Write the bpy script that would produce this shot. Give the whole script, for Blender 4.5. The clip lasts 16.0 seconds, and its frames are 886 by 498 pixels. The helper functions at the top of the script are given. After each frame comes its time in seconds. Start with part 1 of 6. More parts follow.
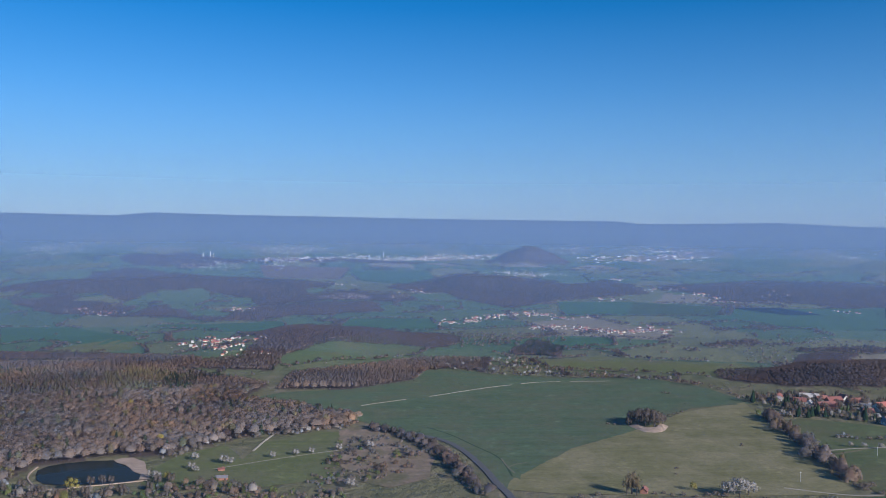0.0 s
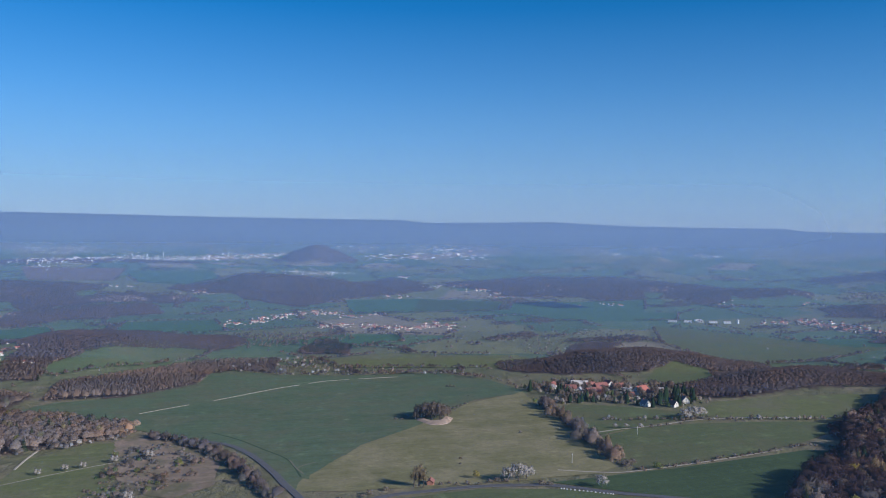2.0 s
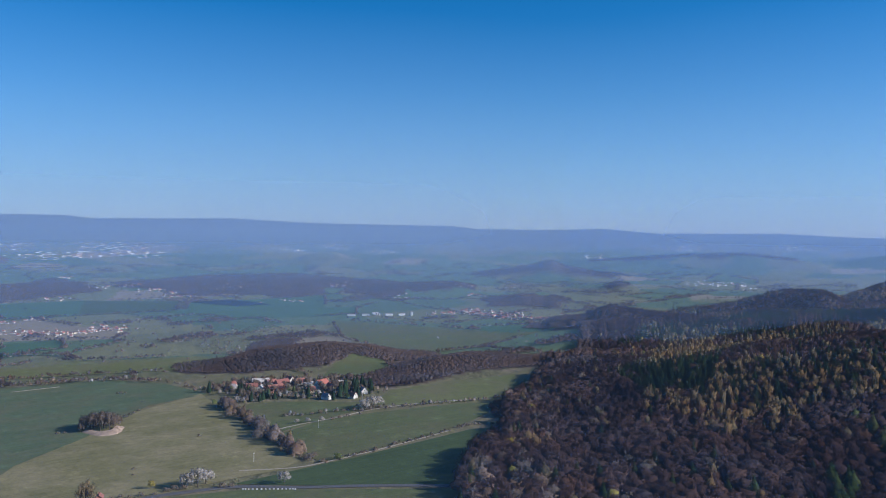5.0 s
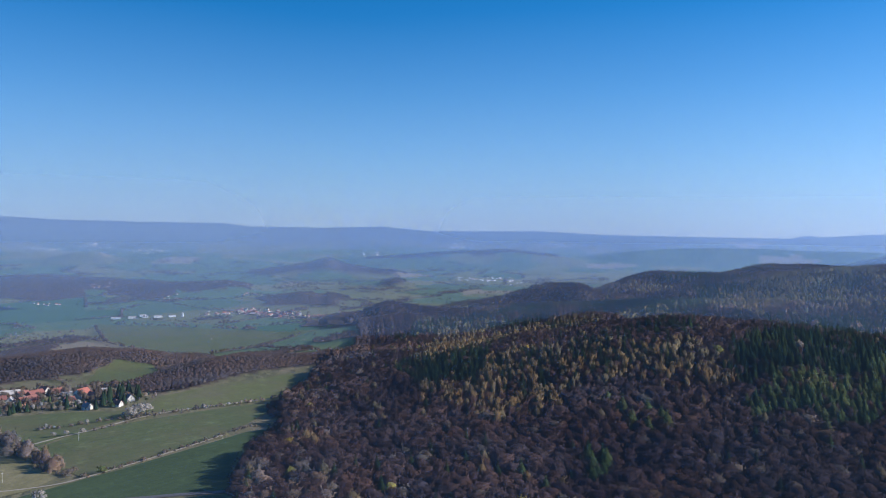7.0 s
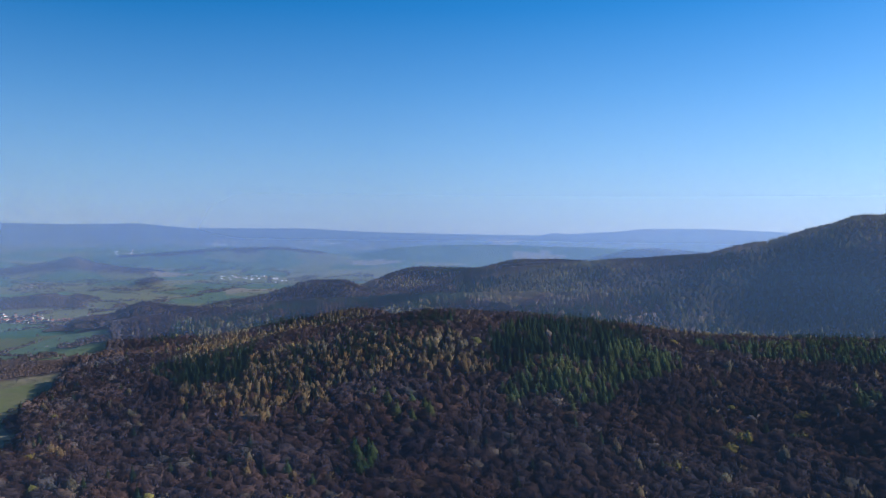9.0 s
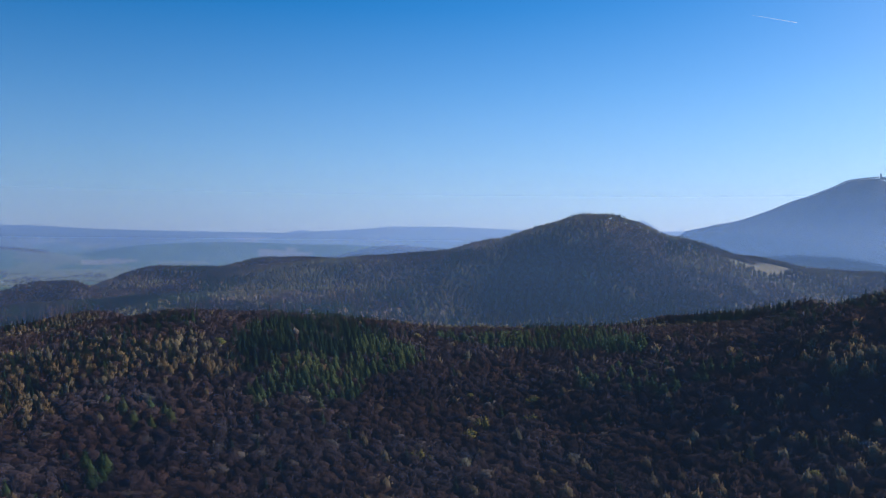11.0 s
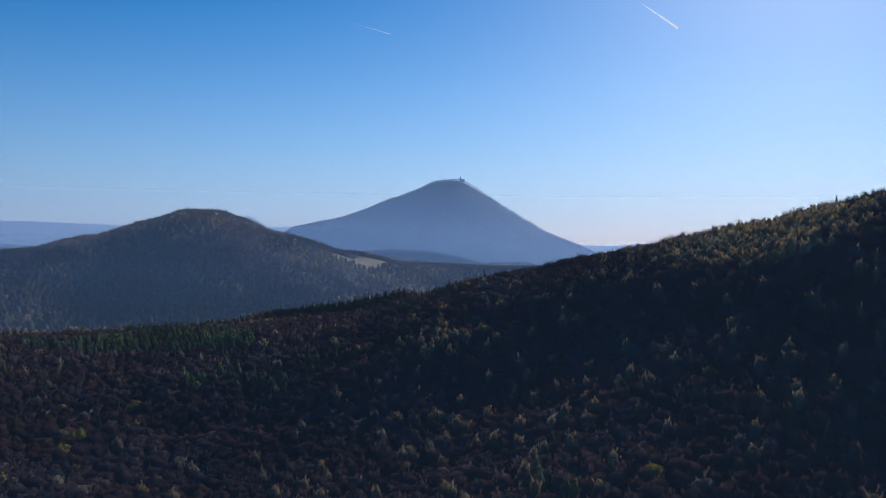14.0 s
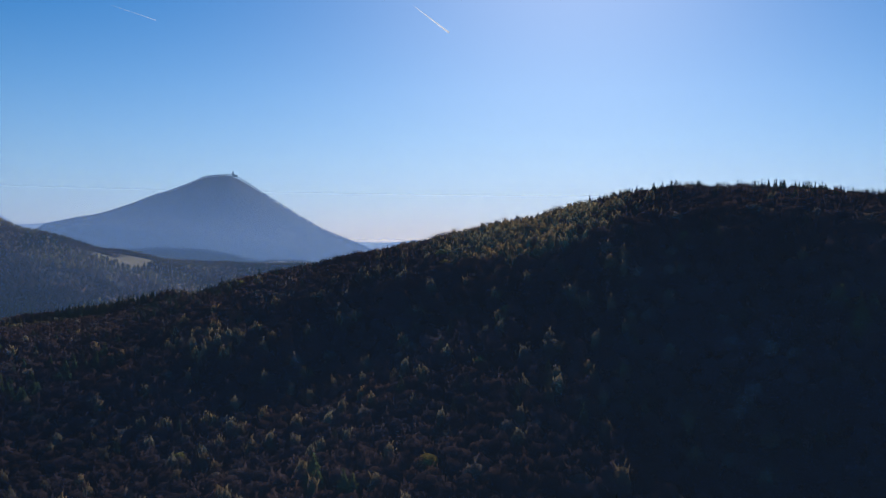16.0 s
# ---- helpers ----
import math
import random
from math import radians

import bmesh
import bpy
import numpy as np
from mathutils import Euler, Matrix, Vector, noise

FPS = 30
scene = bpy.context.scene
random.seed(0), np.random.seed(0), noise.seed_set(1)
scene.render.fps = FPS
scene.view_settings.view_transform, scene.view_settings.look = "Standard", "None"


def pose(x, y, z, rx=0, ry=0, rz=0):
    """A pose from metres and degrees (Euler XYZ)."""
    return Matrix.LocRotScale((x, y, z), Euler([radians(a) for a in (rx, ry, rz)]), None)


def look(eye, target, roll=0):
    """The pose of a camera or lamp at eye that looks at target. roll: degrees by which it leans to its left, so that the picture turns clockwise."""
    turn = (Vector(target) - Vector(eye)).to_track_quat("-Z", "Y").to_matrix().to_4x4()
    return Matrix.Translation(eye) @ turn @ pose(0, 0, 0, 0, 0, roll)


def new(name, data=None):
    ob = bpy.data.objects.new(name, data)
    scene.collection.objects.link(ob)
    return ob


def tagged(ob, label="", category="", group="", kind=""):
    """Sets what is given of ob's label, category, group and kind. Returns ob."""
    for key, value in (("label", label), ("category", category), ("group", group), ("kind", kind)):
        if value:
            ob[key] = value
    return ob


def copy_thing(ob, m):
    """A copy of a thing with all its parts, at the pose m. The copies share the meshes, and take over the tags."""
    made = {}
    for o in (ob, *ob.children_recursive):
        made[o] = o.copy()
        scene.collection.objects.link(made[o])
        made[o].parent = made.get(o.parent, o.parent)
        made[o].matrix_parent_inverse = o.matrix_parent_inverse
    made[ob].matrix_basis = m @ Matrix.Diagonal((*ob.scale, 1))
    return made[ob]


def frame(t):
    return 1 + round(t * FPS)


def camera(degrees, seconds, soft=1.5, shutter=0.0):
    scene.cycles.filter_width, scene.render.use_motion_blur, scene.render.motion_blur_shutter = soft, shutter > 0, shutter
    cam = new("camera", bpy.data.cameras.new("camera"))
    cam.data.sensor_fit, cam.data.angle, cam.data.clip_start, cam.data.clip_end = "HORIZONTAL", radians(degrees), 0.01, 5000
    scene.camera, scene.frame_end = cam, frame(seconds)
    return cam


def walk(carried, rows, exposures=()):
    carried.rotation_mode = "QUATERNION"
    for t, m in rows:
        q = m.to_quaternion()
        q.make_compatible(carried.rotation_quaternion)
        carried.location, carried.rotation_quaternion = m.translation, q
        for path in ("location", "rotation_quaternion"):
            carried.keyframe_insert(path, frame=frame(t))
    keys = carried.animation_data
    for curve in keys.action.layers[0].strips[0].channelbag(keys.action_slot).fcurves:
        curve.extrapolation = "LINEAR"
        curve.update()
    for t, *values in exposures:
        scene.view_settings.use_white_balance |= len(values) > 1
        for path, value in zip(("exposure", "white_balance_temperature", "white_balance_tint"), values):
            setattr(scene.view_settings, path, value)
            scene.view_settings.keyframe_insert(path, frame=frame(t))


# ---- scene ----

# ---- camera ----
EXPOSURES = [(0, 0.19, 5860, 10), (4, 0.24, 5860, 10), (7, 0.46, 5960, 10), (9, 0.38, 5990, 10), (11.5, 0.13, 6040, 10), (12.5, 0.03, 6050, 10), (14, -0.14, 6030, 10), (16, -0.22, 6120, 10)]
cam = camera(55.4, 16.0, 1.0)
walk(cam, [(t, pose(0, 0, 200, 90 + tilt, lean, turn)) for t, turn, tilt, lean in [
    (0.0, -0.00, -1.11, -0.57), (0.5, -3.33, -1.08, -0.58), (1.0, -6.83, -1.08, -0.58), (1.5, -10.48, -1.08, -0.59),
    (2.0, -14.32, -1.07, -0.59), (2.5, -18.16, -1.06, -0.59), (3.0, -21.84, -1.06, -0.59), (3.5, -25.37, -1.07, -0.60),
    (4.0, -28.88, -1.08, -0.60), (6.5, -46.75, -1.07, -0.62), (7.0, -50.79, -1.08, -0.60), (7.5, -54.64, -1.10, -0.59),
    (8.0, -58.55, -1.11, -0.59), (8.5, -62.78, -1.11, -0.60), (9.0, -66.62, -1.11, -0.61), (11.5, -88.04, -1.10, -0.64),
    (12.0, -92.23, -1.09, -0.64), (12.5, -96.55, -1.09, -0.64), (13.0, -101.59, -1.09, -0.65), (13.5, -105.86, -1.09, -0.66),
    (14.0, -109.91, -1.10, -0.66), (14.5, -114.05, -1.10, -0.66), (15.0, -118.25, -1.11, -0.65), (15.5, -122.47, -1.12, -0.63),
    (16.0, -125.04, -1.14, -0.62),
]], exposures=EXPOSURES)

# ---- sky and sun: a clear spring morning, the sun stands beyond the southern ridge ----
SUN_TURN, SUN_RISE = 134, 24.5
world = bpy.data.worlds.new("sky")
scene.world = world
world.use_nodes = True
sky_nodes = world.node_tree.nodes
sky = sky_nodes.new("ShaderNodeTexSky")
sky.sky_type, sky.sun_disc = "NISHITA", False
sky.sun_elevation, sky.sun_rotation = radians(SUN_RISE), radians(SUN_TURN)
sky.altitude, sky.air_density, sky.dust_density, sky.ozone_density = 1500, 1.0, 0.8, 4.0
deeper = sky_nodes.new("ShaderNodeHueSaturation")
deeper.inputs["Saturation"].default_value = 1.34
world.node_tree.links.new(sky.outputs[0], deeper.inputs["Color"])
world.node_tree.links.new(deeper.outputs[0], sky_nodes["Background"].inputs[0])
sky_nodes["Background"].inputs[1].default_value = 0.095
sun = new("sun", bpy.data.lights.new("sun", "SUN"))
sun.data.energy, sun.data.angle, sun.data.color = 4.8, radians(0.5), (1.0, 0.92, 0.82)
a, e = radians(SUN_TURN), radians(SUN_RISE)
sun.matrix_world = look((math.sin(a) * math.cos(e) * 900, math.cos(a) * math.cos(e) * 900, 900 * math.sin(e)), (0, 0, 0))


# ---- materials ----
def material(name, rough=0.9):
    m = bpy.data.materials.new(name)
    m.use_nodes = True
    m.node_tree.nodes["Principled BSDF"].inputs["Roughness"].default_value = rough
    m.node_tree.nodes["Principled BSDF"].inputs["Specular IOR Level"].default_value = 0.15
    return m, m.node_tree.nodes, m.node_tree.links, m.node_tree.nodes["Principled BSDF"]


def ramp(nodes, links, fac, stops):
    r = nodes.new("ShaderNodeValToRGB")
    while len(r.color_ramp.elements) < len(stops):
        r.color_ramp.elements.new(0.5)
    for el, (at, col) in zip(r.color_ramp.elements, stops):
        el.position, el.color = at, (*col, 1) if len(col) == 3 else col
    links.new(fac, r.inputs[0])
    return r.outputs[0]


def noise_of(nodes, links, where, scale, detail=4.0, rough=0.55):
    n = nodes.new("ShaderNodeTexNoise")
    n.inputs["Scale"].default_value, n.inputs["Detail"].default_value, n.inputs["Roughness"].default_value = scale, detail, rough
    links.new(where, n.inputs["Vector"])
    return n.outputs[0]


def mixed(nodes, links, fac, one, two, mode="MIX"):
    m = nodes.new("ShaderNodeMix")
    m.data_type, m.blend_type = "RGBA", mode
    for socket, value in ((m.inputs[0], fac), (m.inputs[6], one), (m.inputs[7], two)):
        if isinstance(value, bpy.types.NodeSocket):
            links.new(value, socket)
        elif isinstance(value, tuple):
            socket.default_value = (*value, 1)
        else:
            socket.default_value = value
    return m.outputs[2]


def place(nodes):
    return nodes.new("ShaderNodeNewGeometry").outputs["Position"]


def stretched(nodes, links, where, turn, sx, sy):
    m = nodes.new("ShaderNodeMapping")
    m.inputs["Rotation"].default_value[2] = radians(turn)
    m.inputs["Scale"].default_value = (sx, sy, 0.0)
    links.new(where, m.inputs[0])
    return m.outputs[0]


def field_material(name, low, high, bare=None, turn=20, lanes=0.03):
    """Crop or grass: broad patches, drill lanes along one direction, bare spots."""
    m, nodes, links, bsdf = material(name)
    p = place(nodes)
    broad = noise_of(nodes, links, p, 0.012, 6)
    col = ramp(nodes, links, broad, [(0.3, low), (0.7, high)])
    lane = noise_of(nodes, links, stretched(nodes, links, p, turn, 0.004, 0.16), 1.0, 3)
    col = mixed(nodes, links, ramp(nodes, links, lane, [(0.35, (0, 0, 0)), (0.7, (0.5, 0.5, 0.5))]), col, tuple(c * 1.28 for c in high))
    if bare:
        spots = noise_of(nodes, links, p, 0.02, 7, 0.7)
        col = mixed(nodes, links, ramp(nodes, links, spots, [(0.44, (0, 0, 0)), (0.62, (0.85, 0.85, 0.85))]), col, bare)
    grain = noise_of(nodes, links, p, 0.5, 3)
    tufts = noise_of(nodes, links, p, 0.13, 5, 0.75)
    col = mixed(nodes, links, 1.0, col, ramp(nodes, links, tufts, [(0.3, (0.72, 0.74, 0.72)), (0.7, (1.0, 1.0, 1.0))]), "MULTIPLY")
    col = mixed(nodes, links, 0.5, col, ramp(nodes, links, grain, [(0.3, (0.55, 0.58, 0.5)), (0.7, (1.0, 1.0, 1.0))]), "MULTIPLY")
    col = mixed(nodes, links, ramp(nodes, links, noise_of(nodes, links, p, 0.055, 8, 0.8), [(0.56, (0, 0, 0)), (0.74, (0.55, 0.55, 0.55))]), col, tuple(min(1.0, c * 2.0) for c in high))
    links.new(col, bsdf.inputs["Base Color"])
    bump = nodes.new("ShaderNodeBump")
    bump.inputs["Strength"].default_value, bump.inputs["Distance"].default_value = 0.5, 0.4
    links.new(grain, bump.inputs["Height"])
    links.new(bump.outputs[0], bsdf.inputs["Normal"])
    return m


def plain(name, col, rough=0.85, vary=0.25, scale=0.4):
    m, nodes, links, bsdf = material(name, rough)
    n = noise_of(nodes, links, place(nodes), scale, 4)
    links.new(ramp(nodes, links, n, [(0.3, tuple(c * (1 - vary) for c in col)), (0.7, tuple(min(1, c * (1 + vary)) for c in col))]), bsdf.inputs["Base Color"])
    return m


def ground_material():
    m, nodes, links, bsdf = material("open_land")
    p = place(nodes)
    # patchwork of far fields
    cell = nodes.new("ShaderNodeAttribute")
    cell.attribute_name = "crop"
    fields = ramp(nodes, links, cell.outputs["Fac"], [(0.0, (0.075, 0.150, 0.080)), (0.22, (0.15, 0.17, 0.080)), (0.36, (0.060, 0.132, 0.074)), (0.54, (0.14, 0.155, 0.088)), (0.62, (0.085, 0.150, 0.080)), (0.80, (0.18, 0.185, 0.095)), (0.93, (0.27, 0.225, 0.165))])
    fields.node.color_ramp.interpolation = "CONSTANT"
    rough_grass = ramp(nodes, links, noise_of(nodes, links, p, 0.018, 7, 0.65), [(0.3, (0.12, 0.12, 0.055)), (0.5, (0.165, 0.15, 0.075)), (0.68, (0.24, 0.185, 0.125))])
    split = nodes.new("ShaderNodeAttribute")
    split.attribute_name = "far"
    col = mixed(nodes, links, split.outputs["Fac"], rough_grass, fields)
    col = mixed(nodes, links, 0.28, col, ramp(nodes, links, noise_of(nodes, links, p, 0.05, 6, 0.7), [(0.32, (0.07, 0.08, 0.04)), (0.68, (0.24, 0.20, 0.13))]))
    wood = nodes.new("ShaderNodeAttribute")
    wood.attribute_name = "litter"
    litter = ramp(nodes, links, noise_of(nodes, links, p, 0.09, 6, 0.7), [(0.3, (0.075, 0.055, 0.050)), (0.7, (0.115, 0.084, 0.072))])
    col = mixed(nodes, links, wood.outputs["Fac"], col, litter)
    evergreen = nodes.new("ShaderNodeAttribute")
    evergreen.attribute_name = "evergreen"
    col = mixed(nodes, links, evergreen.outputs["Fac"], col, ramp(nodes, links, noise_of(nodes, links, p, 0.006, 6, 0.6), [(0.35, (0.020, 0.040, 0.034)), (0.7, (0.045, 0.070, 0.050))]))
    links.new(col, bsdf.inputs["Base Color"])
    bump = nodes.new("ShaderNodeBump")
    bump.inputs["Strength"].default_value, bump.inputs["Distance"].default_value = 0.8, 6.0
    links.new(noise_of(nodes, links, p, 0.06, 5, 0.7), bump.inputs["Height"])
    links.new(bump.outputs[0], bsdf.inputs["Normal"])
    return m


def foliage_material(name, gaps):
    """Leaves and twigs: the colour comes from the mesh; gaps: the share of light that leafless twigs let through."""
    m = bpy.data.materials.new(name)
    m.use_nodes = True
    nodes, links = m.node_tree.nodes, m.node_tree.links
    nodes.remove(nodes["Principled BSDF"])
    tint = nodes.new("ShaderNodeAttribute")
    tint.attribute_name = "tint"
    matt, leafy, both = nodes.new("ShaderNodeBsdfDiffuse"), nodes.new("ShaderNodeBsdfTranslucent"), nodes.new("ShaderNodeMixShader")
    for s in (matt, leafy):
        links.new(tint.outputs["Color"], s.inputs["Color"])
    both.inputs[0].default_value = 0.05
    links.new(matt.outputs[0], both.inputs[1])
    links.new(leafy.outputs[0], both.inputs[2])
    if gaps:
        clear, thin = nodes.new("ShaderNodeBsdfTransparent"), nodes.new("ShaderNodeMixShader")
        thin.inputs[0].default_value = gaps
        links.new(both.outputs[0], thin.inputs[1])
        links.new(clear.outputs[0], thin.inputs[2])
        both = thin
    links.new(both.outputs[0], nodes["Material Output"].inputs[0])
    return m


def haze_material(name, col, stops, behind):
    """Panes that imitate thin haze: a bluish colour mixed over clear, densest near the valley's haze level. stops:
    (height in metres, density).
    """
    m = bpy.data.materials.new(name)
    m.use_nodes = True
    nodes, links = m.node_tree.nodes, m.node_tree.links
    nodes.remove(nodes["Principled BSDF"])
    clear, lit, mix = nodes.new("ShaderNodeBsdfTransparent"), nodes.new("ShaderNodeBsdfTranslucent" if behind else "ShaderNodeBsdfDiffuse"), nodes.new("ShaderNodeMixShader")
    # the front half's colour is raised so both halves look equally lit
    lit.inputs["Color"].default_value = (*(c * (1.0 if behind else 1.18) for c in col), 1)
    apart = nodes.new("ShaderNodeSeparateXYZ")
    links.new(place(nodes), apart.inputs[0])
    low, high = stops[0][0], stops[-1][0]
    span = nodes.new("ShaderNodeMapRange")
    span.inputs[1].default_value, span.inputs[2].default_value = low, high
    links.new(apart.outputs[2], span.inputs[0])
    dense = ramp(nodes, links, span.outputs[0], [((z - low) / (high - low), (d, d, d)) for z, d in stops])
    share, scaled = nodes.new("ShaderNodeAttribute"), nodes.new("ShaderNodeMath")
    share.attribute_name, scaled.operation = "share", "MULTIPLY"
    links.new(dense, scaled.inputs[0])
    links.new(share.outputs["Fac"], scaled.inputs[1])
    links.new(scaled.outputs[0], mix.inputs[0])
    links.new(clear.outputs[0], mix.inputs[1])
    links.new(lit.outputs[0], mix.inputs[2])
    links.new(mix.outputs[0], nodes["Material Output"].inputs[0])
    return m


FOLIAGE = foliage_material("foliage", 0)
TWIGS = foliage_material("twigs", 0.5)


# ---- the land: crest lines of hills (width of the slope, line of x, y, z) ----
CRESTS = []
CRESTS.append((420, [(-3984, 2300, 280), (-3253, 3253, 280), (-2138, 4073, 277), (-1678, 4283, 272), (-1498, 4349, 290), (-1144, 4455, 284), (-561, 4566, 280), (-16, 4600, 274), (656, 4553, 271), (925, 4506, 270), (1050, 4478, 256), (1701, 4274, 266), (2054, 4138, 248), (2386, 3956, 242), (2729, 3728, 240), (2844, 3666, 225), (3153, 3417, 223), (3390, 3183, 232), (3557, 2995, 210), (3922, 2498, 215), (4115, 2188, 198), (4432, 1440, 188)]))  # border mountains
CRESTS.append((72, [(290, 3467, 130), (335, 3463, 151), (385, 3458, 148), (420, 3452, 130)]))  # castle dome
CRESTS.append((220, [(-896, 3124, 92), (-459, 3268, 99), (-170, 3246, 87)]))  # left rise
CRESTS.append((220, [(-1359, 2786, 92), (-1112, 3054, 109)]))  # far left rise
CRESTS.append((150, [(-1017, 2284, 57), (-731, 2391, 68), (-477, 2454, 55)]))  # wooded rise w
CRESTS.append((110, [(-333, 2225, 23), (-248, 2287, 33), (-137, 2246, 19)]))  # quarry rise
CRESTS.append((140, [(-22, 2480, 41), (62, 2549, 72), (200, 2542, 66), (348, 2476, 44)]))  # wooded rise m
CRESTS.append((130, [(778, 2481, 47), (911, 2489, 60), (1149, 2388, 67), (1300, 2252, 52)]))  # wooded rise e
CRESTS.append((110, [(1362, 2097, 48), (1469, 2023, 53)]))  # wooded rise f
CRESTS.append((180, [(1648, 2974, 96), (1901, 2819, 99), (2093, 2679, 87)]))  # field rise
CRESTS.append((70, [(1628, 3155, 110), (1683, 3126, 116)]))  # pond dome
CRESTS.append((95, [(1880, 2273, 73), (1955, 2209, 90), (2012, 2157, 108), (2060, 2111, 86), (2140, 2031, 68)]))  # church hill
CRESTS.append((150, [(2551, 2396, 99), (2735, 2184, 123), (2888, 1977, 133), (2945, 1891, 119)]))  # table mountain
CRESTS.append((80, [(1445, 1698, 29), (1469, 1678, 40), (1504, 1647, 33)]))  # low wooded dome
CRESTS.append((50, [(1920, 1753, 57)]))  # knob
CRESTS.append((110, [(-296, 1368, 22), (-243, 1440, 36), (-144, 1493, 27), (-65, 1499, 10)]))  # left wooded hill
CRESTS.append((85, [(440, 1151, 3), (469, 1148, 14), (525, 1151, 25), (605, 1139, 28), (660, 1114, 23), (702, 1082, 11)]))  # village hill
CRESTS.append((75, [(600, 960, 5), (623, 954, 16), (675, 943, 26), (723, 932, 29), (782, 910, 24)]))  # village hill e
CRESTS.append((105, [(1205, 1191, 32), (1247, 1158, 54), (1300, 1110, 42)]))  # wooded cone
CRESTS.append((380, [(659, 732, 14), (687, 713, 22), (735, 678, 33), (793, 610, 51), (846, 533, 68), (882, 471, 82), (916, 400, 94), (946, 324, 90), (962, 224, 82), (985, 105, 70), (990, 0, 71), (993, -115, 76)]))  # forest brow
CRESTS.append((170, [(1499, 1085, 45), (1584, 1049, 62), (1657, 1028, 79), (1689, 975, 80), (1714, 930, 59)]))  # second hill
CRESTS.append((230, [(1880, 1042, 58), (1922, 963, 86), (1997, 923, 101), (2102, 803, 97), (2187, 711, 121), (2216, 615, 123), (2144, 495, 116)]))  # third ridge
CRESTS.append((400, [(2072, 575, 110), (1995, 472, 125), (1950, 344, 138), (1939, 204, 151), (1898, 83, 178), (1900, -30, 214), (1897, -99, 235), (1893, -166, 234), (1888, -212, 221), (1878, -291, 188), (1909, -395, 151)]))  # back ridge
CRESTS.append((330, [(1221, 954, 38), (1357, 848, 56), (1507, 671, 66), (1601, 399, 78)]))  # back plateau
CRESTS.append((350, [(1958, -406, 143), (1972, -562, 120), (1894, -785, 111), (1732, -1000, 113), (1455, -1221, 124)]))  # saddle
CRESTS.append((325, [(993, -115, 74), (952, -186, 87), (918, -244, 100), (877, -294, 119), (833, -340, 138), (793, -381, 150), (757, -428, 164), (710, -467, 176), (676, -498, 188), (630, -540, 202), (583, -577, 217), (554, -605, 228), (505, -646, 233), (435, -695, 231), (372, -731, 224), (212, -792, 216)]))  # south ridge
CRESTS.append((260, [(3220, 1822, 90), (3395, 1707, 130), (3690, 1409, 176), (3804, 1062, 166), (3841, 677, 146)]))  # far hills e
CRESTS.append((110, [(4160, 1272, 185), (4184, 1192, 208), (4206, 1111, 192)]))  # far hills peak
CRESTS.append((260, [(4150, 2207, 188), (4495, 1374, 188), (4508, 917, 216), (4530, 799, 231), (4575, 481, 234), (4599, 88, 220), (4582, -401, 208), (4530, -799, 224), (4375, -1421, 208), (4106, -2183, 151), (3969, -2423, 119), (3565, -2405, 159), (3479, -2527, 196), (3294, -2764, 215), (2250, -3897, 216)]))  # far hills s
CRESTS.append((170, [(2916, 705, 108), (2944, 578, 141), (2961, 480, 150), (2984, 314, 137)]))  # dark hill e
CRESTS.append((150, [(764, 819, 20), (841, 785, 27), (910, 751, 33), (988, 716, 45), (1061, 679, 58), (1139, 627, 71)]))  # larch shoulder
CRESTS.append((130, [(1174, -117, 60), (1214, -195, 75), (1218, -280, 82), (1185, -364, 103)]))  # spruce bank
CRESTS.append((130, [(3872, -466, 272)]))  # small cone s
CRESTS.append((140, [(3264, -488, 183), (3164, -742, 211)]))  # cone shoulder
CRESTS.append((90, [(2293, -997, 110), (2256, -1076, 110)]))  # cone foot knob
CONE = (2989, -1142, 400)
# crest lines that carry woods, and how far down the slopes
WOODED_CRESTS = [(4, 1.0), (6, 1.0), (7, 1.0), (8, 0.9), (5, 0.6), (11, 0.9), (13, 1.0), (14, 0.9), (15, 0.85), (16, 0.75), (17, 1.0), (18, 1.1), (1, 1.5), (29, 0.9), (34, 1), (12, 0.5), (0, 0.8), (2, 0.5)]


def wave(x, y, size, seed):
    """Smooth value noise between -1 and 1, for arrays."""
    u, v = np.asarray(x, float) / size + seed * 17.3, np.asarray(y, float) / size - seed * 9.7
    i, j = np.floor(u), np.floor(v)
    fu, fv = u - i, v - j
    fu, fv = fu * fu * (3 - 2 * fu), fv * fv * (3 - 2 * fv)

    def corner(a, b):
        s = np.sin(a * 127.1 + b * 311.7 + seed * 74.7) * 43758.5453
        return (s - np.floor(s)) * 2 - 1
    low = corner(i, j) * (1 - fu) + corner(i + 1, j) * fu
    high = corner(i, j + 1) * (1 - fu) + corner(i + 1, j + 1) * fu
    return low * (1 - fv) + high * fv


def crest_distance(x, y, crest):
    """How far each place is from a crest line, and the height of the line there."""
    line = crest if len(crest) > 1 else crest * 2
    away, tops = [], []
    for (ax, ay, az), (bx, by, bz) in zip(line, line[1:]):
        dx, dy = bx - ax, by - ay
        s = np.clip(((x - ax) * dx + (y - ay) * dy) / max(dx * dx + dy * dy, 1e-6), 0, 1)
        away.append(np.hypot(x - ax - s * dx, y - ay - s * dy))
        tops.append(az + s * (bz - az))
    near = np.minimum.reduce(away)
    # the height passes softly from one stretch of the crest to the next
    shares = [np.exp(-(d - near) / (4 + 0.12 * near)) for d in away]
    return near, sum(w * z for w, z in zip(shares, tops)) / sum(shares)


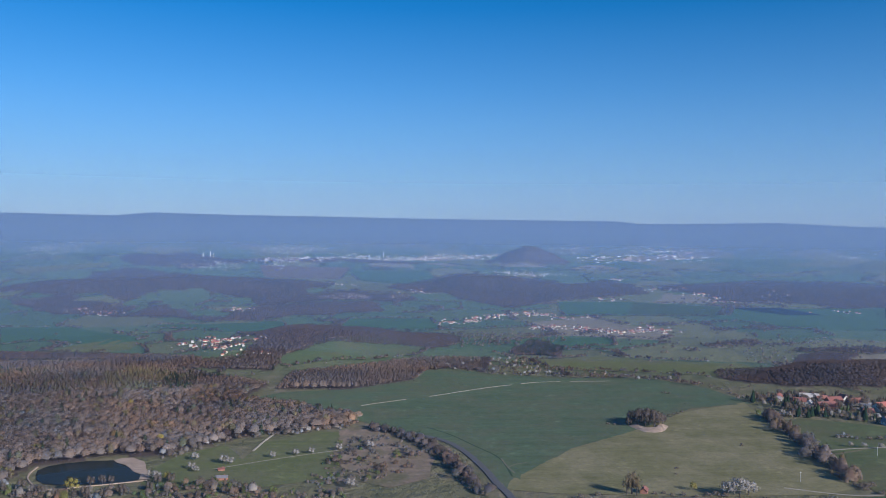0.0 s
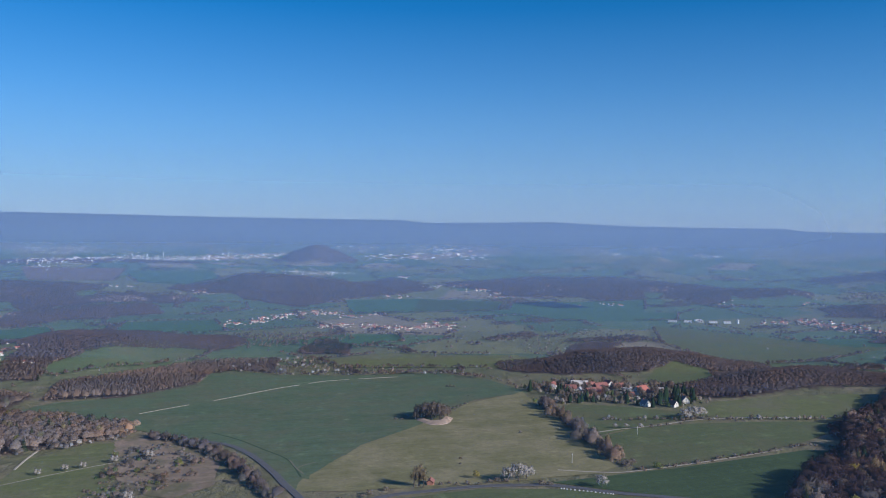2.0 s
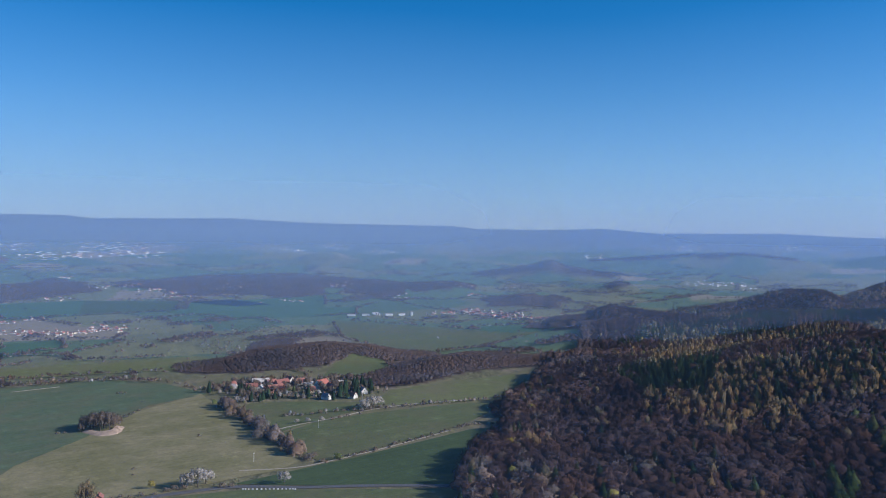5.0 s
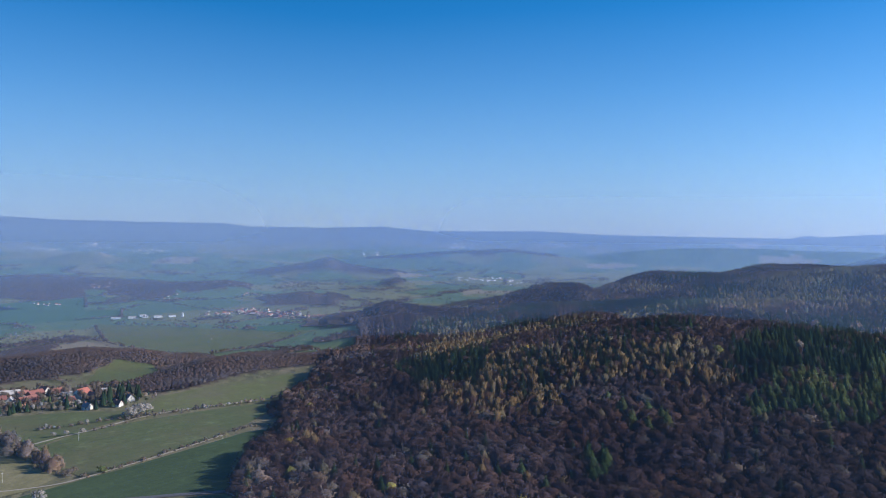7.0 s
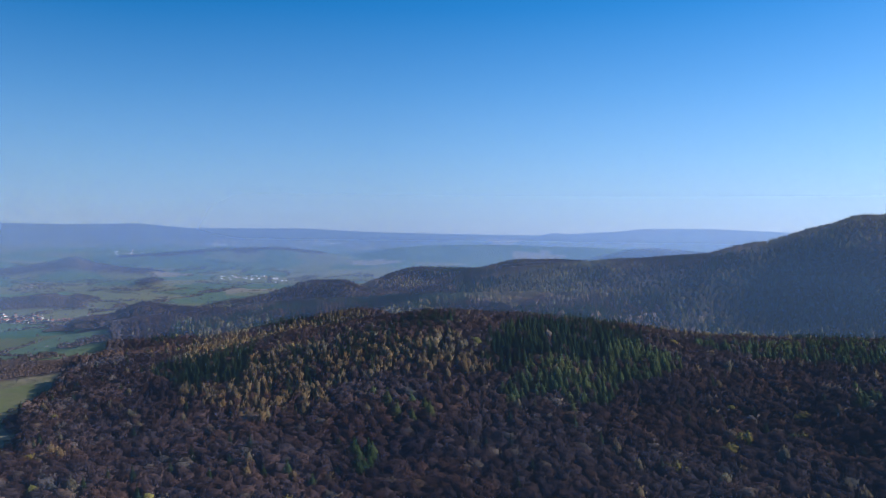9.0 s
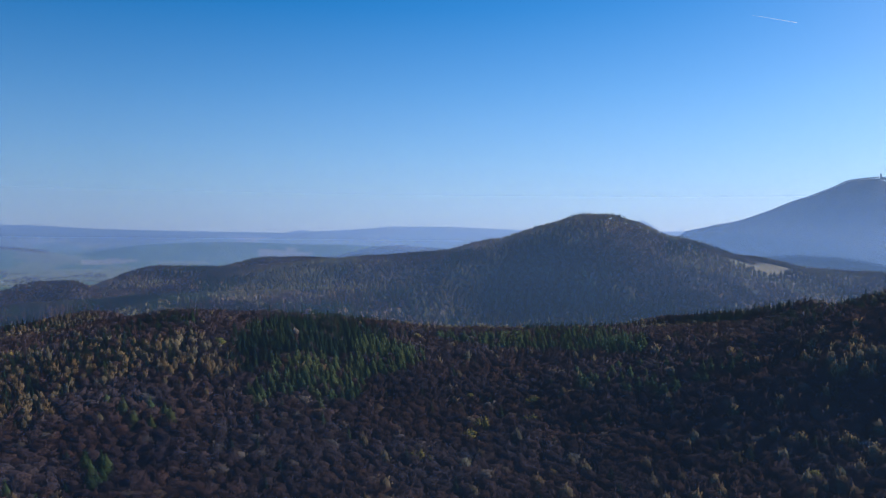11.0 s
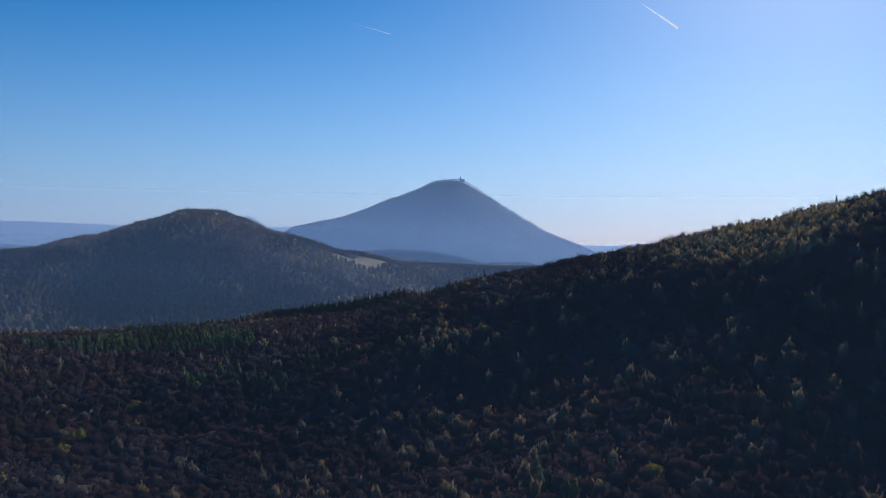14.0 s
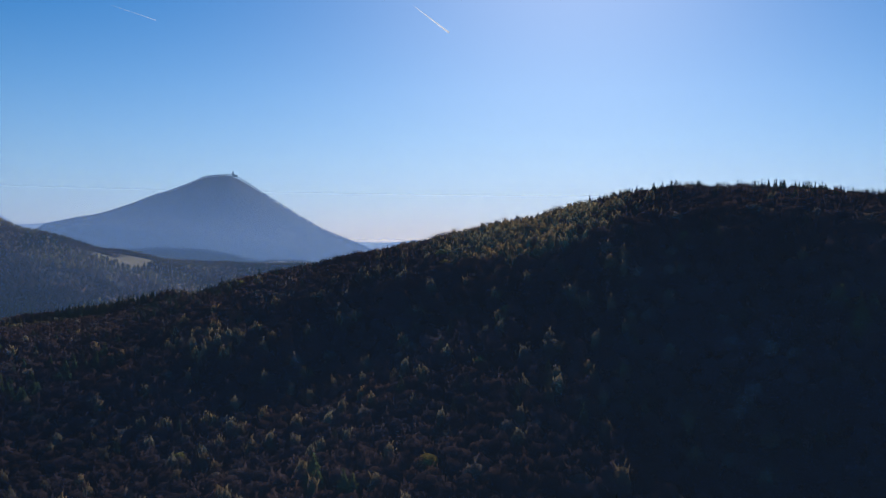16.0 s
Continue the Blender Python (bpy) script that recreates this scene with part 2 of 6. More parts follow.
def ground_height(x, y):
    """The height of the land at the places x, y (arrays)."""
    x, y = np.atleast_1d(np.asarray(x, float)), np.atleast_1d(np.asarray(y, float))
    r = np.hypot(x, y)
    far = np.clip((r - 1200) / 3200, 0, 1)
    base = 135 * far ** 1.6
    h = base + 1.5 * wave(x, y, 260, 1) * np.clip((r - 450) / 300, 0, 1) + 5 * far * wave(x, y, 330, 2)
    for width, crest in CRESTS:
        d, top = crest_distance(x, y, crest)
        rough = 1 + 0.18 * wave(x, y, width * 0.9, 3)
        bump = base + (top - base) * np.exp(-(d / (width * rough)) ** 2)
        bump = bump + 0.02 * (h - base)
        soft = np.clip(0.3 * (np.minimum(h, bump) - base), 0, 4)
        h = 0.5 * (h + bump + np.sqrt((h - bump) ** 2 + soft ** 2))
    # the steep volcanic cone with the tower: a long western flank, a short eastern one
    dx, dy = x - CONE[0], y - CONE[1]
    d = np.hypot(dx, dy)
    side = np.clip(0.5 + (dx * -0.357 + dy * -0.934) / np.maximum(d, 1) * 0.8, 0, 1)
    west = np.interp(d, [0, 30, 90, 270, 430, 620, 1000], [CONE[2], CONE[2] - 3, 387, 313, 252, 207, -99])
    east = np.interp(d, [0, 15, 130, 325, 510, 900], [CONE[2], CONE[2] - 3, 328, 207, 131, -99])
    return np.maximum(h, west * (1 - side) + east * side + 3 * wave(x, y, 60, 5))


def inside(x, y, polygon):
    """Which of the places x, y lie inside the polygon."""
    odd = np.zeros(x.shape, bool)
    for (ax, ay), (bx, by) in zip(polygon, polygon[1:] + polygon[:1]):
        if ay != by:
            odd ^= ((ay > y) != (by > y)) & (x < (bx - ax) * (y - ay) / (by - ay) + ax)
    return odd


EAST_FOREST = [(378, 498), (420, 540), (462, 582), (525, 632), (551, 638), (537, 655), (564, 697), (629, 728), (705, 779), (826, 860), (900, 900), (1010, 1010), (1130, 1120), (1300, 1180),
               (1500, 1150), (1700, 1050), (2000, 1000), (2300, 800), (2500, 400), (2500, -900), (1500, -1500), (300, -1200), (120, -300), (200, 200), (330, 440)]
WEST_FOREST = [(-658, 1254), (-495, 1266), (-364, 1200), (-223, 1098), (-238, 978), (-168, 955), (-85, 892), (-104, 857), (-192, 812), (-241, 747), (-291, 733), (-342, 706), (-342, 651), (-420, 640), (-700, 900)]
STRIP_WOOD = [(-208, 1060), (-212, 1180), (-140, 1240), (-39, 1330), (81, 1330), (63, 1204), (15, 1250), (-34, 1201), (-39, 1136), (-116, 1065)]
WEST_BAND = [(-760, 1330), (-520, 1330), (-380, 1290), (-240, 1290), (-240, 1200), (-400, 1215), (-520, 1275), (-700, 1265)]
FAR_WOODS = []
FAR_WOODS.append([(-1050, 2039), (-1025, 2176), (-891, 2157), (-790, 2067), (-748, 2233), (-624, 2281), (-766, 2783), (-999, 2815), (-1122, 2714), (-1020, 2300), (-1063, 2180)])
FAR_WOODS.append([(-1031, 2015), (-842, 1838), (-687, 1812), (-711, 1968), (-849, 2055), (-975, 2132)])
FAR_WOODS.append([(-1108, 2872), (-1230, 3531), (-1122, 3650), (-945, 3545), (-729, 3083), (-847, 2948), (-1037, 2866)])
FAR_WOODS.append([(-687, 1812), (-674, 2013), (-532, 1833), (-465, 1839), (-440, 2015), (-320, 2119), (-165, 2177), (-149, 1964), (-341, 1850), (-405, 1796), (-513, 1789)])
FAR_WOODS.append([(-624, 2281), (-488, 2376), (-378, 2395), (-323, 2139), (-427, 2048), (-502, 2187)])
FAR_WOODS.append([(1, 2405), (52, 2526), (124, 3024), (167, 2450), (330, 2544), (537, 2815), (594, 2681), (587, 2394), (473, 2316), (332, 2259), (183, 2054), (46, 2223)])
FAR_WOODS.append([(741, 2414), (864, 2670), (1078, 2753), (1135, 2380), (1202, 2290), (1090, 2075), (984, 2061), (902, 2207), (739, 2214)])
FAR_WOODS.append([(117, 1412), (159, 1538), (198, 1517), (214, 1417), (186, 1355), (124, 1383)])
FAR_WOODS.append([(565, 1335), (628, 1413), (697, 1416), (577, 1164), (522, 1176)])
FAR_WOODS.append([(808, 2264), (927, 2436), (1229, 2722), (1182, 2244), (1113, 2131), (937, 2138)])
FAR_WOODS.append([(1159, 2107), (1298, 2225), (1362, 2103), (1299, 1988), (1208, 1938)])
FAR_WOODS.append([(1326, 1645), (1503, 1785), (1612, 1810), (1500, 1573), (1441, 1490)])
VILLAGE_WOOD = [(425, 1120), (435, 1075), (486, 1060), (561, 1054), (607, 1088), (659, 1095), (688, 1053), (720, 1060), (690, 1120), (600, 1165), (470, 1170)]
VILLAGE_WOOD_EAST = [(524, 872), (568, 852), (652, 874), (710, 869), (755, 878), (839, 935), (780, 960), (711, 980), (617, 985), (560, 925)]
CLEARINGS = [[(1679, -361), (1853, -490), (1905, -584), (1647, -436)], [(519, 980), (575, 1056), (620, 1088), (650, 1050), (625, 990), (597, 969), (544, 945)], [(-455, 1510), (-425, 1330), (-350, 1258), (-298, 1270), (-298, 1370), (-345, 1510)]]


def woodland(x, y):
    """How wooded the land is, 0 to 1."""
    wood = (inside(x, y, EAST_FOREST) | inside(x, y, WEST_FOREST) | inside(x, y, STRIP_WOOD) | inside(x, y, WEST_BAND) | inside(x, y, VILLAGE_WOOD) | inside(x, y, VILLAGE_WOOD_EAST)).astype(float)
    for polygon in FAR_WOODS:
        wood = np.maximum(wood, inside(x + 14 * wave(x, y, 40, 8), y + 30 * wave(x, y, 60, 9), polygon))
    for k, share in WOODED_CRESTS:
        width, crest = CRESTS[k]
        d, _ = crest_distance(x, y, crest)
        wood = np.maximum(wood, (d < width * share * (1 + 0.2 * wave(x, y, 60, 7))).astype(float))
    d = np.hypot(x - CONE[0], y - CONE[1])
    wood = np.maximum(wood, (d < 700).astype(float))
    for c in CLEARINGS:
        wood = np.where(inside(x, y, c), 0, wood)
    return wood


def field_cells(x, y):
    """The patchwork of farmland: for each place a number of its field, and how far it is from the field's edge."""
    c, s = math.cos(radians(12)), math.sin(radians(12))
    bend = 45 * wave(x, y, 300, 51)
    u, v = (x * c + y * s + bend) / 185, (y * c - x * s + 0.6 * bend) / 150
    near, second = np.full(x.shape, 9.0), np.full(x.shape, 9.0)
    which, other = np.zeros(x.shape), np.zeros(x.shape)
    for di in (-1, 0, 1):
        for dj in (-1, 0, 1):
            i, j = np.floor(u) + di, np.floor(v) + dj
            a = np.sin(i * 127.1 + j * 311.7) * 43758.5453
            b = np.sin(i * 269.5 + j * 183.3) * 24634.6345
            a, b = a - np.floor(a), b - np.floor(b)
            d = np.hypot((i + 0.15 + 0.7 * a - u) * 185, (j + 0.15 + 0.7 * b - v) * 150) / 150
            first = d < near
            middle = ~first & (d < second)
            second = np.where(first, near, np.where(middle, d, second))
            other = np.where(first, which, np.where(middle, a, other))
            near, which = np.where(first, d, near), np.where(first, a, which)
    return which, (second - near) * 75, other


def ground_sheet():
    turns = np.radians(np.concatenate([np.arange(-50, -34, 0.5), np.arange(-34, 62, 0.18), np.arange(62, 170, 0.36), np.arange(170, 310, 3.0)]))
    rings = np.concatenate([np.array([60, 130, 200, 270, 330, 380]), np.arange(410, 1400, 13), 1400 * 1.0125 ** np.arange(0, 101)])
    rings = np.append(rings[rings < 4880], 4900)
    n, k = len(turns), len(rings)
    x, y = np.outer(rings, np.sin(turns)).ravel(), np.outer(rings, np.cos(turns)).ravel()
    z = ground_height(x, y)
    verts = np.vstack([np.stack([x, y, z], 1), [[0, 0, ground_height(0, 0)[0]]]])
    i, j = np.meshgrid(np.arange(k - 1), np.arange(n), indexing="ij")
    b = (j + 1) % n
    quads = np.stack([i * n + j, (i + 1) * n + j, (i + 1) * n + b, i * n + b], -1).reshape(-1, 4)
    hub = [(k * n, j, (j + 1) % n) for j in range(n)]
    me = bpy.data.meshes.new("ground")
    me.from_pydata(verts.tolist(), [], [tuple(q[::-1]) for q in quads.tolist()] + [h[::-1] for h in hub])
    me.polygons.foreach_set("use_smooth", np.ones(len(me.polygons), bool))
    r = np.hypot(verts[:, 0], verts[:, 1])
    # evergreen: mountain spruce; round the cone, brown woods coloured dark to look hazed
    for name, values in (("litter", woodland(verts[:, 0], verts[:, 1])), ("far", np.clip((r - 1150) / 250, 0, 1)), ("evergreen", np.clip(2.2 - crest_distance(verts[:, 0], verts[:, 1], CRESTS[0][1])[0] / 320, 0.75 * np.clip(3 - np.hypot(verts[:, 0] - CONE[0], verts[:, 1] - CONE[1]) / 300, 0, 1), 1))):
        me.attributes.new(name, "FLOAT", "POINT").data.foreach_set("value", values.astype(np.float32))
    middle = verts[quads].mean(axis=1)
    crop = np.concatenate([field_cells(middle[:, 0], middle[:, 1])[0], np.zeros(len(hub))])
    me.attributes.new("crop", "FLOAT", "FACE").data.foreach_set("value", crop.astype(np.float32))
    me.update()
    me.materials.append(ground_material())
    return tagged(new("ground", me), "rolling farmland and wooded hills reaching the horizon", "ground", kind="structure")


def drape(name, polygon, mat, lift=0.35, step=25, jitter=1.5):
    """A patch of land that follows the ground."""
    bm = bmesh.new()
    edge, rnd = [], random.Random(len(name) + int(polygon[0][0]))
    for (ax, ay), (bx, by) in zip(polygon, polygon[1:] + polygon[:1]):
        parts = max(1, int(math.hypot(bx - ax, by - ay) / step))
        for s in range(parts):
            f = s / parts
            push = jitter if s else 0
            edge.append((ax + (bx - ax) * f + rnd.uniform(-push, push), ay + (by - ay) * f + rnd.uniform(-push, push)))
    bm.faces.new([bm.verts.new((x, y, 0)) for x, y in edge])
    for axis in (0, 1):
        values = [p[axis] for p in edge]
        at = min(values) + step
        while at < max(values):
            co, no = [0, 0, 0], [0, 0, 0]
            co[axis], no[axis] = at, 1
            bmesh.ops.bisect_plane(bm, geom=bm.verts[:] + bm.edges[:] + bm.faces[:], plane_co=co, plane_no=no)
            at += step
    bmesh.ops.triangulate(bm, faces=bm.faces[:])
    co = np.array([v.co[:2] for v in bm.verts])
    for v, z in zip(bm.verts, ground_height(co[:, 0], co[:, 1])):
        v.co.z = z + lift
    for f in bm.faces:
        f.smooth = True
        if f.normal.z < 0:
            f.normal_flip()
    me = bpy.data.meshes.new(name)
    bm.to_mesh(me)
    bm.free()
    me.materials.append(mat)
    return new(name, me)


def curve_points(points, step=8):
    """A smooth line through the points."""
    out, n = [], len(points)
    for k in range(n - 1):
        p0, p1, p2, p3 = (np.array(points[min(max(k + o, 0), n - 1)], float) for o in (-1, 0, 1, 2))
        parts = max(2, int(np.linalg.norm(p2 - p1) / step))
        for s in range(parts):
            t = s / parts
            out.append(0.5 * (2 * p1 + (p2 - p0) * t + (2 * p0 - 5 * p1 + 4 * p2 - p3) * t * t + (3 * p1 - p0 - 3 * p2 + p3) * t ** 3))
    out.append(np.array(points[-1], float))
    return out


def ribbon(name, points, width, mat, lift=0.6, thick=0.3):
    """A road or track: a low bank with a flat top that follows the ground."""
    line = curve_points(points)
    bm, rows = bmesh.new(), []
    for k, p in enumerate(line):
        d = line[min(k + 1, len(line) - 1)] - line[max(k - 1, 0)]
        side = np.array((-d[1], d[0])) / max(np.linalg.norm(d), 1e-6)
        w = width / 2
        spots = [p + side * (w + 0.4), p + side * w, p - side * w, p - side * (w + 0.4)]
        z = float(ground_height(p[0], p[1])[0]) + lift
        rows.append([bm.verts.new((s[0], s[1], z - (thick if i in (0, 3) else 0))) for i, s in enumerate(spots)])
    for a, b in zip(rows, rows[1:]):
        for i in range(3):
            bm.faces.new((a[i], a[i + 1], b[i + 1], b[i]))
    bmesh.ops.recalc_face_normals(bm, faces=bm.faces[:])
    me = bpy.data.meshes.new(name)
    bm.to_mesh(me)
    bm.free()
    me.materials.append(mat)
    return new(name, me)


ground_sheet()


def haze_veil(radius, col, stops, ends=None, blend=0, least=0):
    """A ring of tinted panes that imitates thin haze and takes its light from above: the panes hang before or behind
    the sunlight and are lit from that side.
    blend: how far, in degrees, the two halves run into each other. ends: the bearings at which it begins, is full, is
    full still and ends; it goes all round without them. least: what is left of it beyond them."""
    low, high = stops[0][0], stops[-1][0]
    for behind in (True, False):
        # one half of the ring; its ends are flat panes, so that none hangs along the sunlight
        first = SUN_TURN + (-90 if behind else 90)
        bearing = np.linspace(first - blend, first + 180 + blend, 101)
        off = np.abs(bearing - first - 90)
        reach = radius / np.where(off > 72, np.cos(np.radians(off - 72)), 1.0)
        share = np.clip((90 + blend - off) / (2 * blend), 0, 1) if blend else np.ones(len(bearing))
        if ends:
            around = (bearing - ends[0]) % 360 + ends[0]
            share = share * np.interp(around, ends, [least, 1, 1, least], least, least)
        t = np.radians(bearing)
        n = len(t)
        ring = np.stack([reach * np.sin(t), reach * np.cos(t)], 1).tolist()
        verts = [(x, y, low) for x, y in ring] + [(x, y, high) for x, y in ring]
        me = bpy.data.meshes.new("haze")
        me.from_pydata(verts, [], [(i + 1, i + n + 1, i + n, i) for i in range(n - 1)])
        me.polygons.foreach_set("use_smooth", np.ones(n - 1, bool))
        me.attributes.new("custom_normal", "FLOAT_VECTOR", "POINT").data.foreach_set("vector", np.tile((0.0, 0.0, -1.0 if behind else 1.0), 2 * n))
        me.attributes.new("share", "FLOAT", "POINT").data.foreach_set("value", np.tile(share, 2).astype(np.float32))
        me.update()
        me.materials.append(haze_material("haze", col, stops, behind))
        ob = tagged(new("haze_pane", me), "tinted pane imitating thin bluish morning haze over the valley", "haze", kind="structure")
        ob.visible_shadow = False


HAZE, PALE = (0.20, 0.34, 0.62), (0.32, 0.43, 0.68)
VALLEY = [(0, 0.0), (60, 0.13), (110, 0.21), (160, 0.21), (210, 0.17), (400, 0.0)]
# nearest veil: added pale tint that lifts the dark tones of the near woods
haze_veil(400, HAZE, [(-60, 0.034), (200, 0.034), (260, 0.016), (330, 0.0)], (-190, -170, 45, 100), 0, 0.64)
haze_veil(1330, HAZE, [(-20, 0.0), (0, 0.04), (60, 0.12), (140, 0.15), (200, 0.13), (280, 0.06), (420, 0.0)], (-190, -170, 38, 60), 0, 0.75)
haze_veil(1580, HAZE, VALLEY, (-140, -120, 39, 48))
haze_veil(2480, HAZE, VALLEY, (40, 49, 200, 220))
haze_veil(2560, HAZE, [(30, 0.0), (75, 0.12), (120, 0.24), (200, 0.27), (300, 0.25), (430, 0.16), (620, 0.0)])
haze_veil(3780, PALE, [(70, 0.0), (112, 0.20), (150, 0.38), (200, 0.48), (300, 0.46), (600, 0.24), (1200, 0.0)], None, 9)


# ---- fields, roads, pond ----
CROP = field_material("winter_wheat", (0.096, 0.132, 0.070), (0.124, 0.162, 0.088), (0.16, 0.16, 0.092), turn=62)
DRY = field_material("dry_meadow", (0.185, 0.168, 0.074), (0.245, 0.212, 0.100), (0.33, 0.275, 0.155), turn=75)
MEADOW = field_material("fresh_meadow", (0.100, 0.122, 0.050), (0.138, 0.155, 0.066), (0.16, 0.15, 0.075), turn=15)
DARKCROP = field_material("dark_crop", (0.060, 0.088, 0.036), (0.076, 0.108, 0.044), turn=30)
TEAL = field_material("far_crop", (0.060, 0.120, 0.066), (0.078, 0.150, 0.078), turn=40)
OLIVE = field_material("olive_meadow", (0.13, 0.145, 0.055), (0.17, 0.175, 0.07), (0.2, 0.18, 0.1), turn=80)
TAN = field_material("tan_plantation", (0.105, 0.077, 0.034), (0.135, 0.10, 0.045), turn=50)
SOIL = field_material("ploughed_soil", (0.16, 0.11, 0.085), (0.20, 0.14, 0.11), turn=10)
ROUGH = field_material("rough_slope", (0.26, 0.185, 0.135), (0.34, 0.245, 0.185), (0.16, 0.15, 0.075), turn=35)
ASPHALT = plain("asphalt", (0.11, 0.105, 0.105), 0.8, 0.15)
GRAVEL = plain("pale_gravel", (0.36, 0.31, 0.24), 0.95, 0.2)
FIELDS = []


def field(kind_of, label, mat, polygon):
    FIELDS.append((kind_of, label, mat, polygon))


field("field", "large dark green winter wheat field with faint drill lanes", CROP, [(-241, 977), (-197, 1041), (-116, 1065), (-36, 1140), (-22, 1218), (15, 1230), (70, 1187), (170, 1161), (283, 1143), (335, 1066), (353, 957), (280, 938), (190, 834), (119, 768), (69, 682), (52, 646), (34, 718), (0, 802), (-84, 884), (-168, 955)])
field("meadow", "pale dry spring meadow with bare patches", DRY, [(262, 915), (348, 965), (333, 847), (320, 719), (314, 635), (285, 621), (226, 622), (156, 626), (95, 633), (39, 650), (67, 690), (119, 766), (189, 832)])
field("meadow", "green meadow between hedges below the village", MEADOW, [(339, 729), (387, 751), (452, 749), (534, 735), (593, 715), (545, 675), (509, 655), (451, 637), (384, 626), (325, 620), (325, 662)])
field("meadow", "light green pasture beside the wood edge", OLIVE, [(473, 784), (530, 840), (631, 846), (707, 821), (661, 759), (596, 728), (504, 755)])
field("field", "smooth dark green crop field beside the forest", DARKCROP, [(246, 610), (301, 613), (354, 614), (441, 623), (489, 629), (526, 610), (471, 575), (402, 517), (380, 502), (317, 548), (263, 594)])
field("meadow", "grass strip below the country road", MEADOW, [(100, 600), (153, 608), (188, 611), (245, 592), (315, 540), (378, 493), (330, 440), (100, 540)])
field("meadow", "olive green meadow behind the hedge belt", OLIVE, [(139, 1312), (254, 1360), (342, 1312), (454, 1282), (465, 1218), (395, 1157), (258, 1207), (164, 1235)])
field("field", "green field on the slope of the wooded hill", CROP, [(-247, 1259), (-203, 1359), (-154, 1414), (-75, 1500), (-21, 1412), (-38, 1355), (-157, 1281), (-224, 1226)])
field("field", "bluish green crop field in the valley", TEAL, [(-737, 1404), (-839, 1597), (-725, 1630), (-528, 1504), (-555, 1421), (-704, 1452)])
field("meadow", "olive pasture on a low rise", OLIVE, [(-633, 1352), (-591, 1511), (-519, 1452), (-511, 1377), (-563, 1326)])
field("field", "bluish green crop field beside the wood", TEAL, [(-593, 1128), (-638, 1214), (-551, 1203), (-550, 1167)])
field("field", "bluish green crop field in the valley", TEAL, [(88, 1503), (189, 1583), (315, 1575), (307, 1486), (171, 1430)])
field("field", "wide bluish green crop field near the lake", TEAL, [(298, 2203), (499, 2207), (422, 1923), (279, 1913)])
field("field", "green crop field near the lake", DARKCROP, [(499, 2207), (697, 2090), (628, 1922), (422, 1923)])
field("field", "wide green crop field around the lake", TEAL, [(712, 2053), (1078, 2047), (961, 1824), (732, 1767), (627, 1841)])
field("field", "brown ploughed field before the town", SOIL, [(-657, 3027), (-332, 3029), (-339, 2755), (-581, 2765)])
field("meadow", "pale olive meadow far in the haze", OLIVE, [(-1338, 2615), (-1138, 2860), (-1103, 2819), (-1270, 2548)])
field("field", "bluish green field before the town", TEAL, [(-326, 2969), (-47, 2986), (11, 2526), (-261, 2713)])
field("field", "long bluish green crop field in the valley", TEAL, [(-606, 1665), (-333, 1757), (-255, 1450), (-376, 1591)])
field("field", "bluish green crop field in the valley", TEAL, [(-204, 1600), (-199, 1821), (-28, 1840), (-3, 1667), (-90, 1620)])
field("meadow", "broad green pasture behind the village hill", MEADOW, [(864, 1602), (1005, 1315), (1066, 1165), (880, 1105), (719, 1078), (762, 1368)])
field("field", "bluish green crop field at the forest foot", TEAL, [(1041, 1344), (1205, 1240), (1080, 1152), (998, 1239)])
field("field", "long bluish green crop field before the farm", TEAL, [(596, 1921), (779, 1909), (1027, 1788), (959, 1669), (695, 1704)])
field("field", "pale stubble field beyond the wooded cone", OLIVE, [(1573, 1556), (1689, 1171), (1615, 1119), (1426, 1302)])
field("field", "tan young larch plantation in a forest clearing", TAN, [(1660, -380), (1840, -480), (1895, -575), (1650, -440)])
field("meadow", "small green pasture behind the village wood", MEADOW, [(515, 976), (575, 1060), (622, 1090), (652, 1052), (627, 990), (600, 965), (544, 940)])
field("meadow", "olive orchard meadow with a grass path", OLIVE, [(-173, 732), (-166, 792), (-124, 838), (-96, 833), (-98, 762), (-86, 676), (-165, 644), (-195, 644), (-235, 657), (-240, 702), (-230, 745), (-200, 780)])
field("meadow", "rough pinkish brown slope of dry grass and scrub", ROUGH, [(-102, 840), (-77, 872), (-52, 853), (-21, 785), (-5, 735), (-9, 677), (-39, 651), (-77, 677), (-98, 762)])
field("meadow", "green meadow below the village gardens", MEADOW, [(345, 735), (345, 845), (372, 876), (430, 838), (470, 800), (466, 775), (400, 755)])
for kind_of, label, mat, polygon in FIELDS:
    tagged(drape(kind_of, polygon, mat), label, kind_of, kind="structure")
tagged(ribbon("road", [(60, 560), (53, 625), (44, 665), (36, 706), (20, 764), (0, 805), (-40, 838)], 6, ASPHALT), "narrow grey asphalt country road beside a hedge", "road", kind="structure")
tagged(ribbon("road", [(60, 590), (112, 613), (154, 617), (188, 617), (222, 610), (246, 601), (281, 572), (317, 548), (350, 523), (378, 498), (410, 470), (480, 430)], 5.5, ASPHALT), "narrow grey asphalt country road through meadows", "road", kind="structure")
for stretch, wide in (([(-92, 965), (-66, 986), (-42, 1004)], 0.7), ([(-15, 1023), (57, 1082), (92, 1104)], 1.1), ([(104, 1112), (127, 1125), (160, 1130)], 0.8), ([(172, 1131), (200, 1131), (227, 1131)], 1.1)):
    tagged(ribbon("track", stretch, wide, GRAVEL), "pale broken gravel track across the wheat field", "track", kind="structure")
WATER, nodes, links, bsdf = material("pond_water", 0.08)
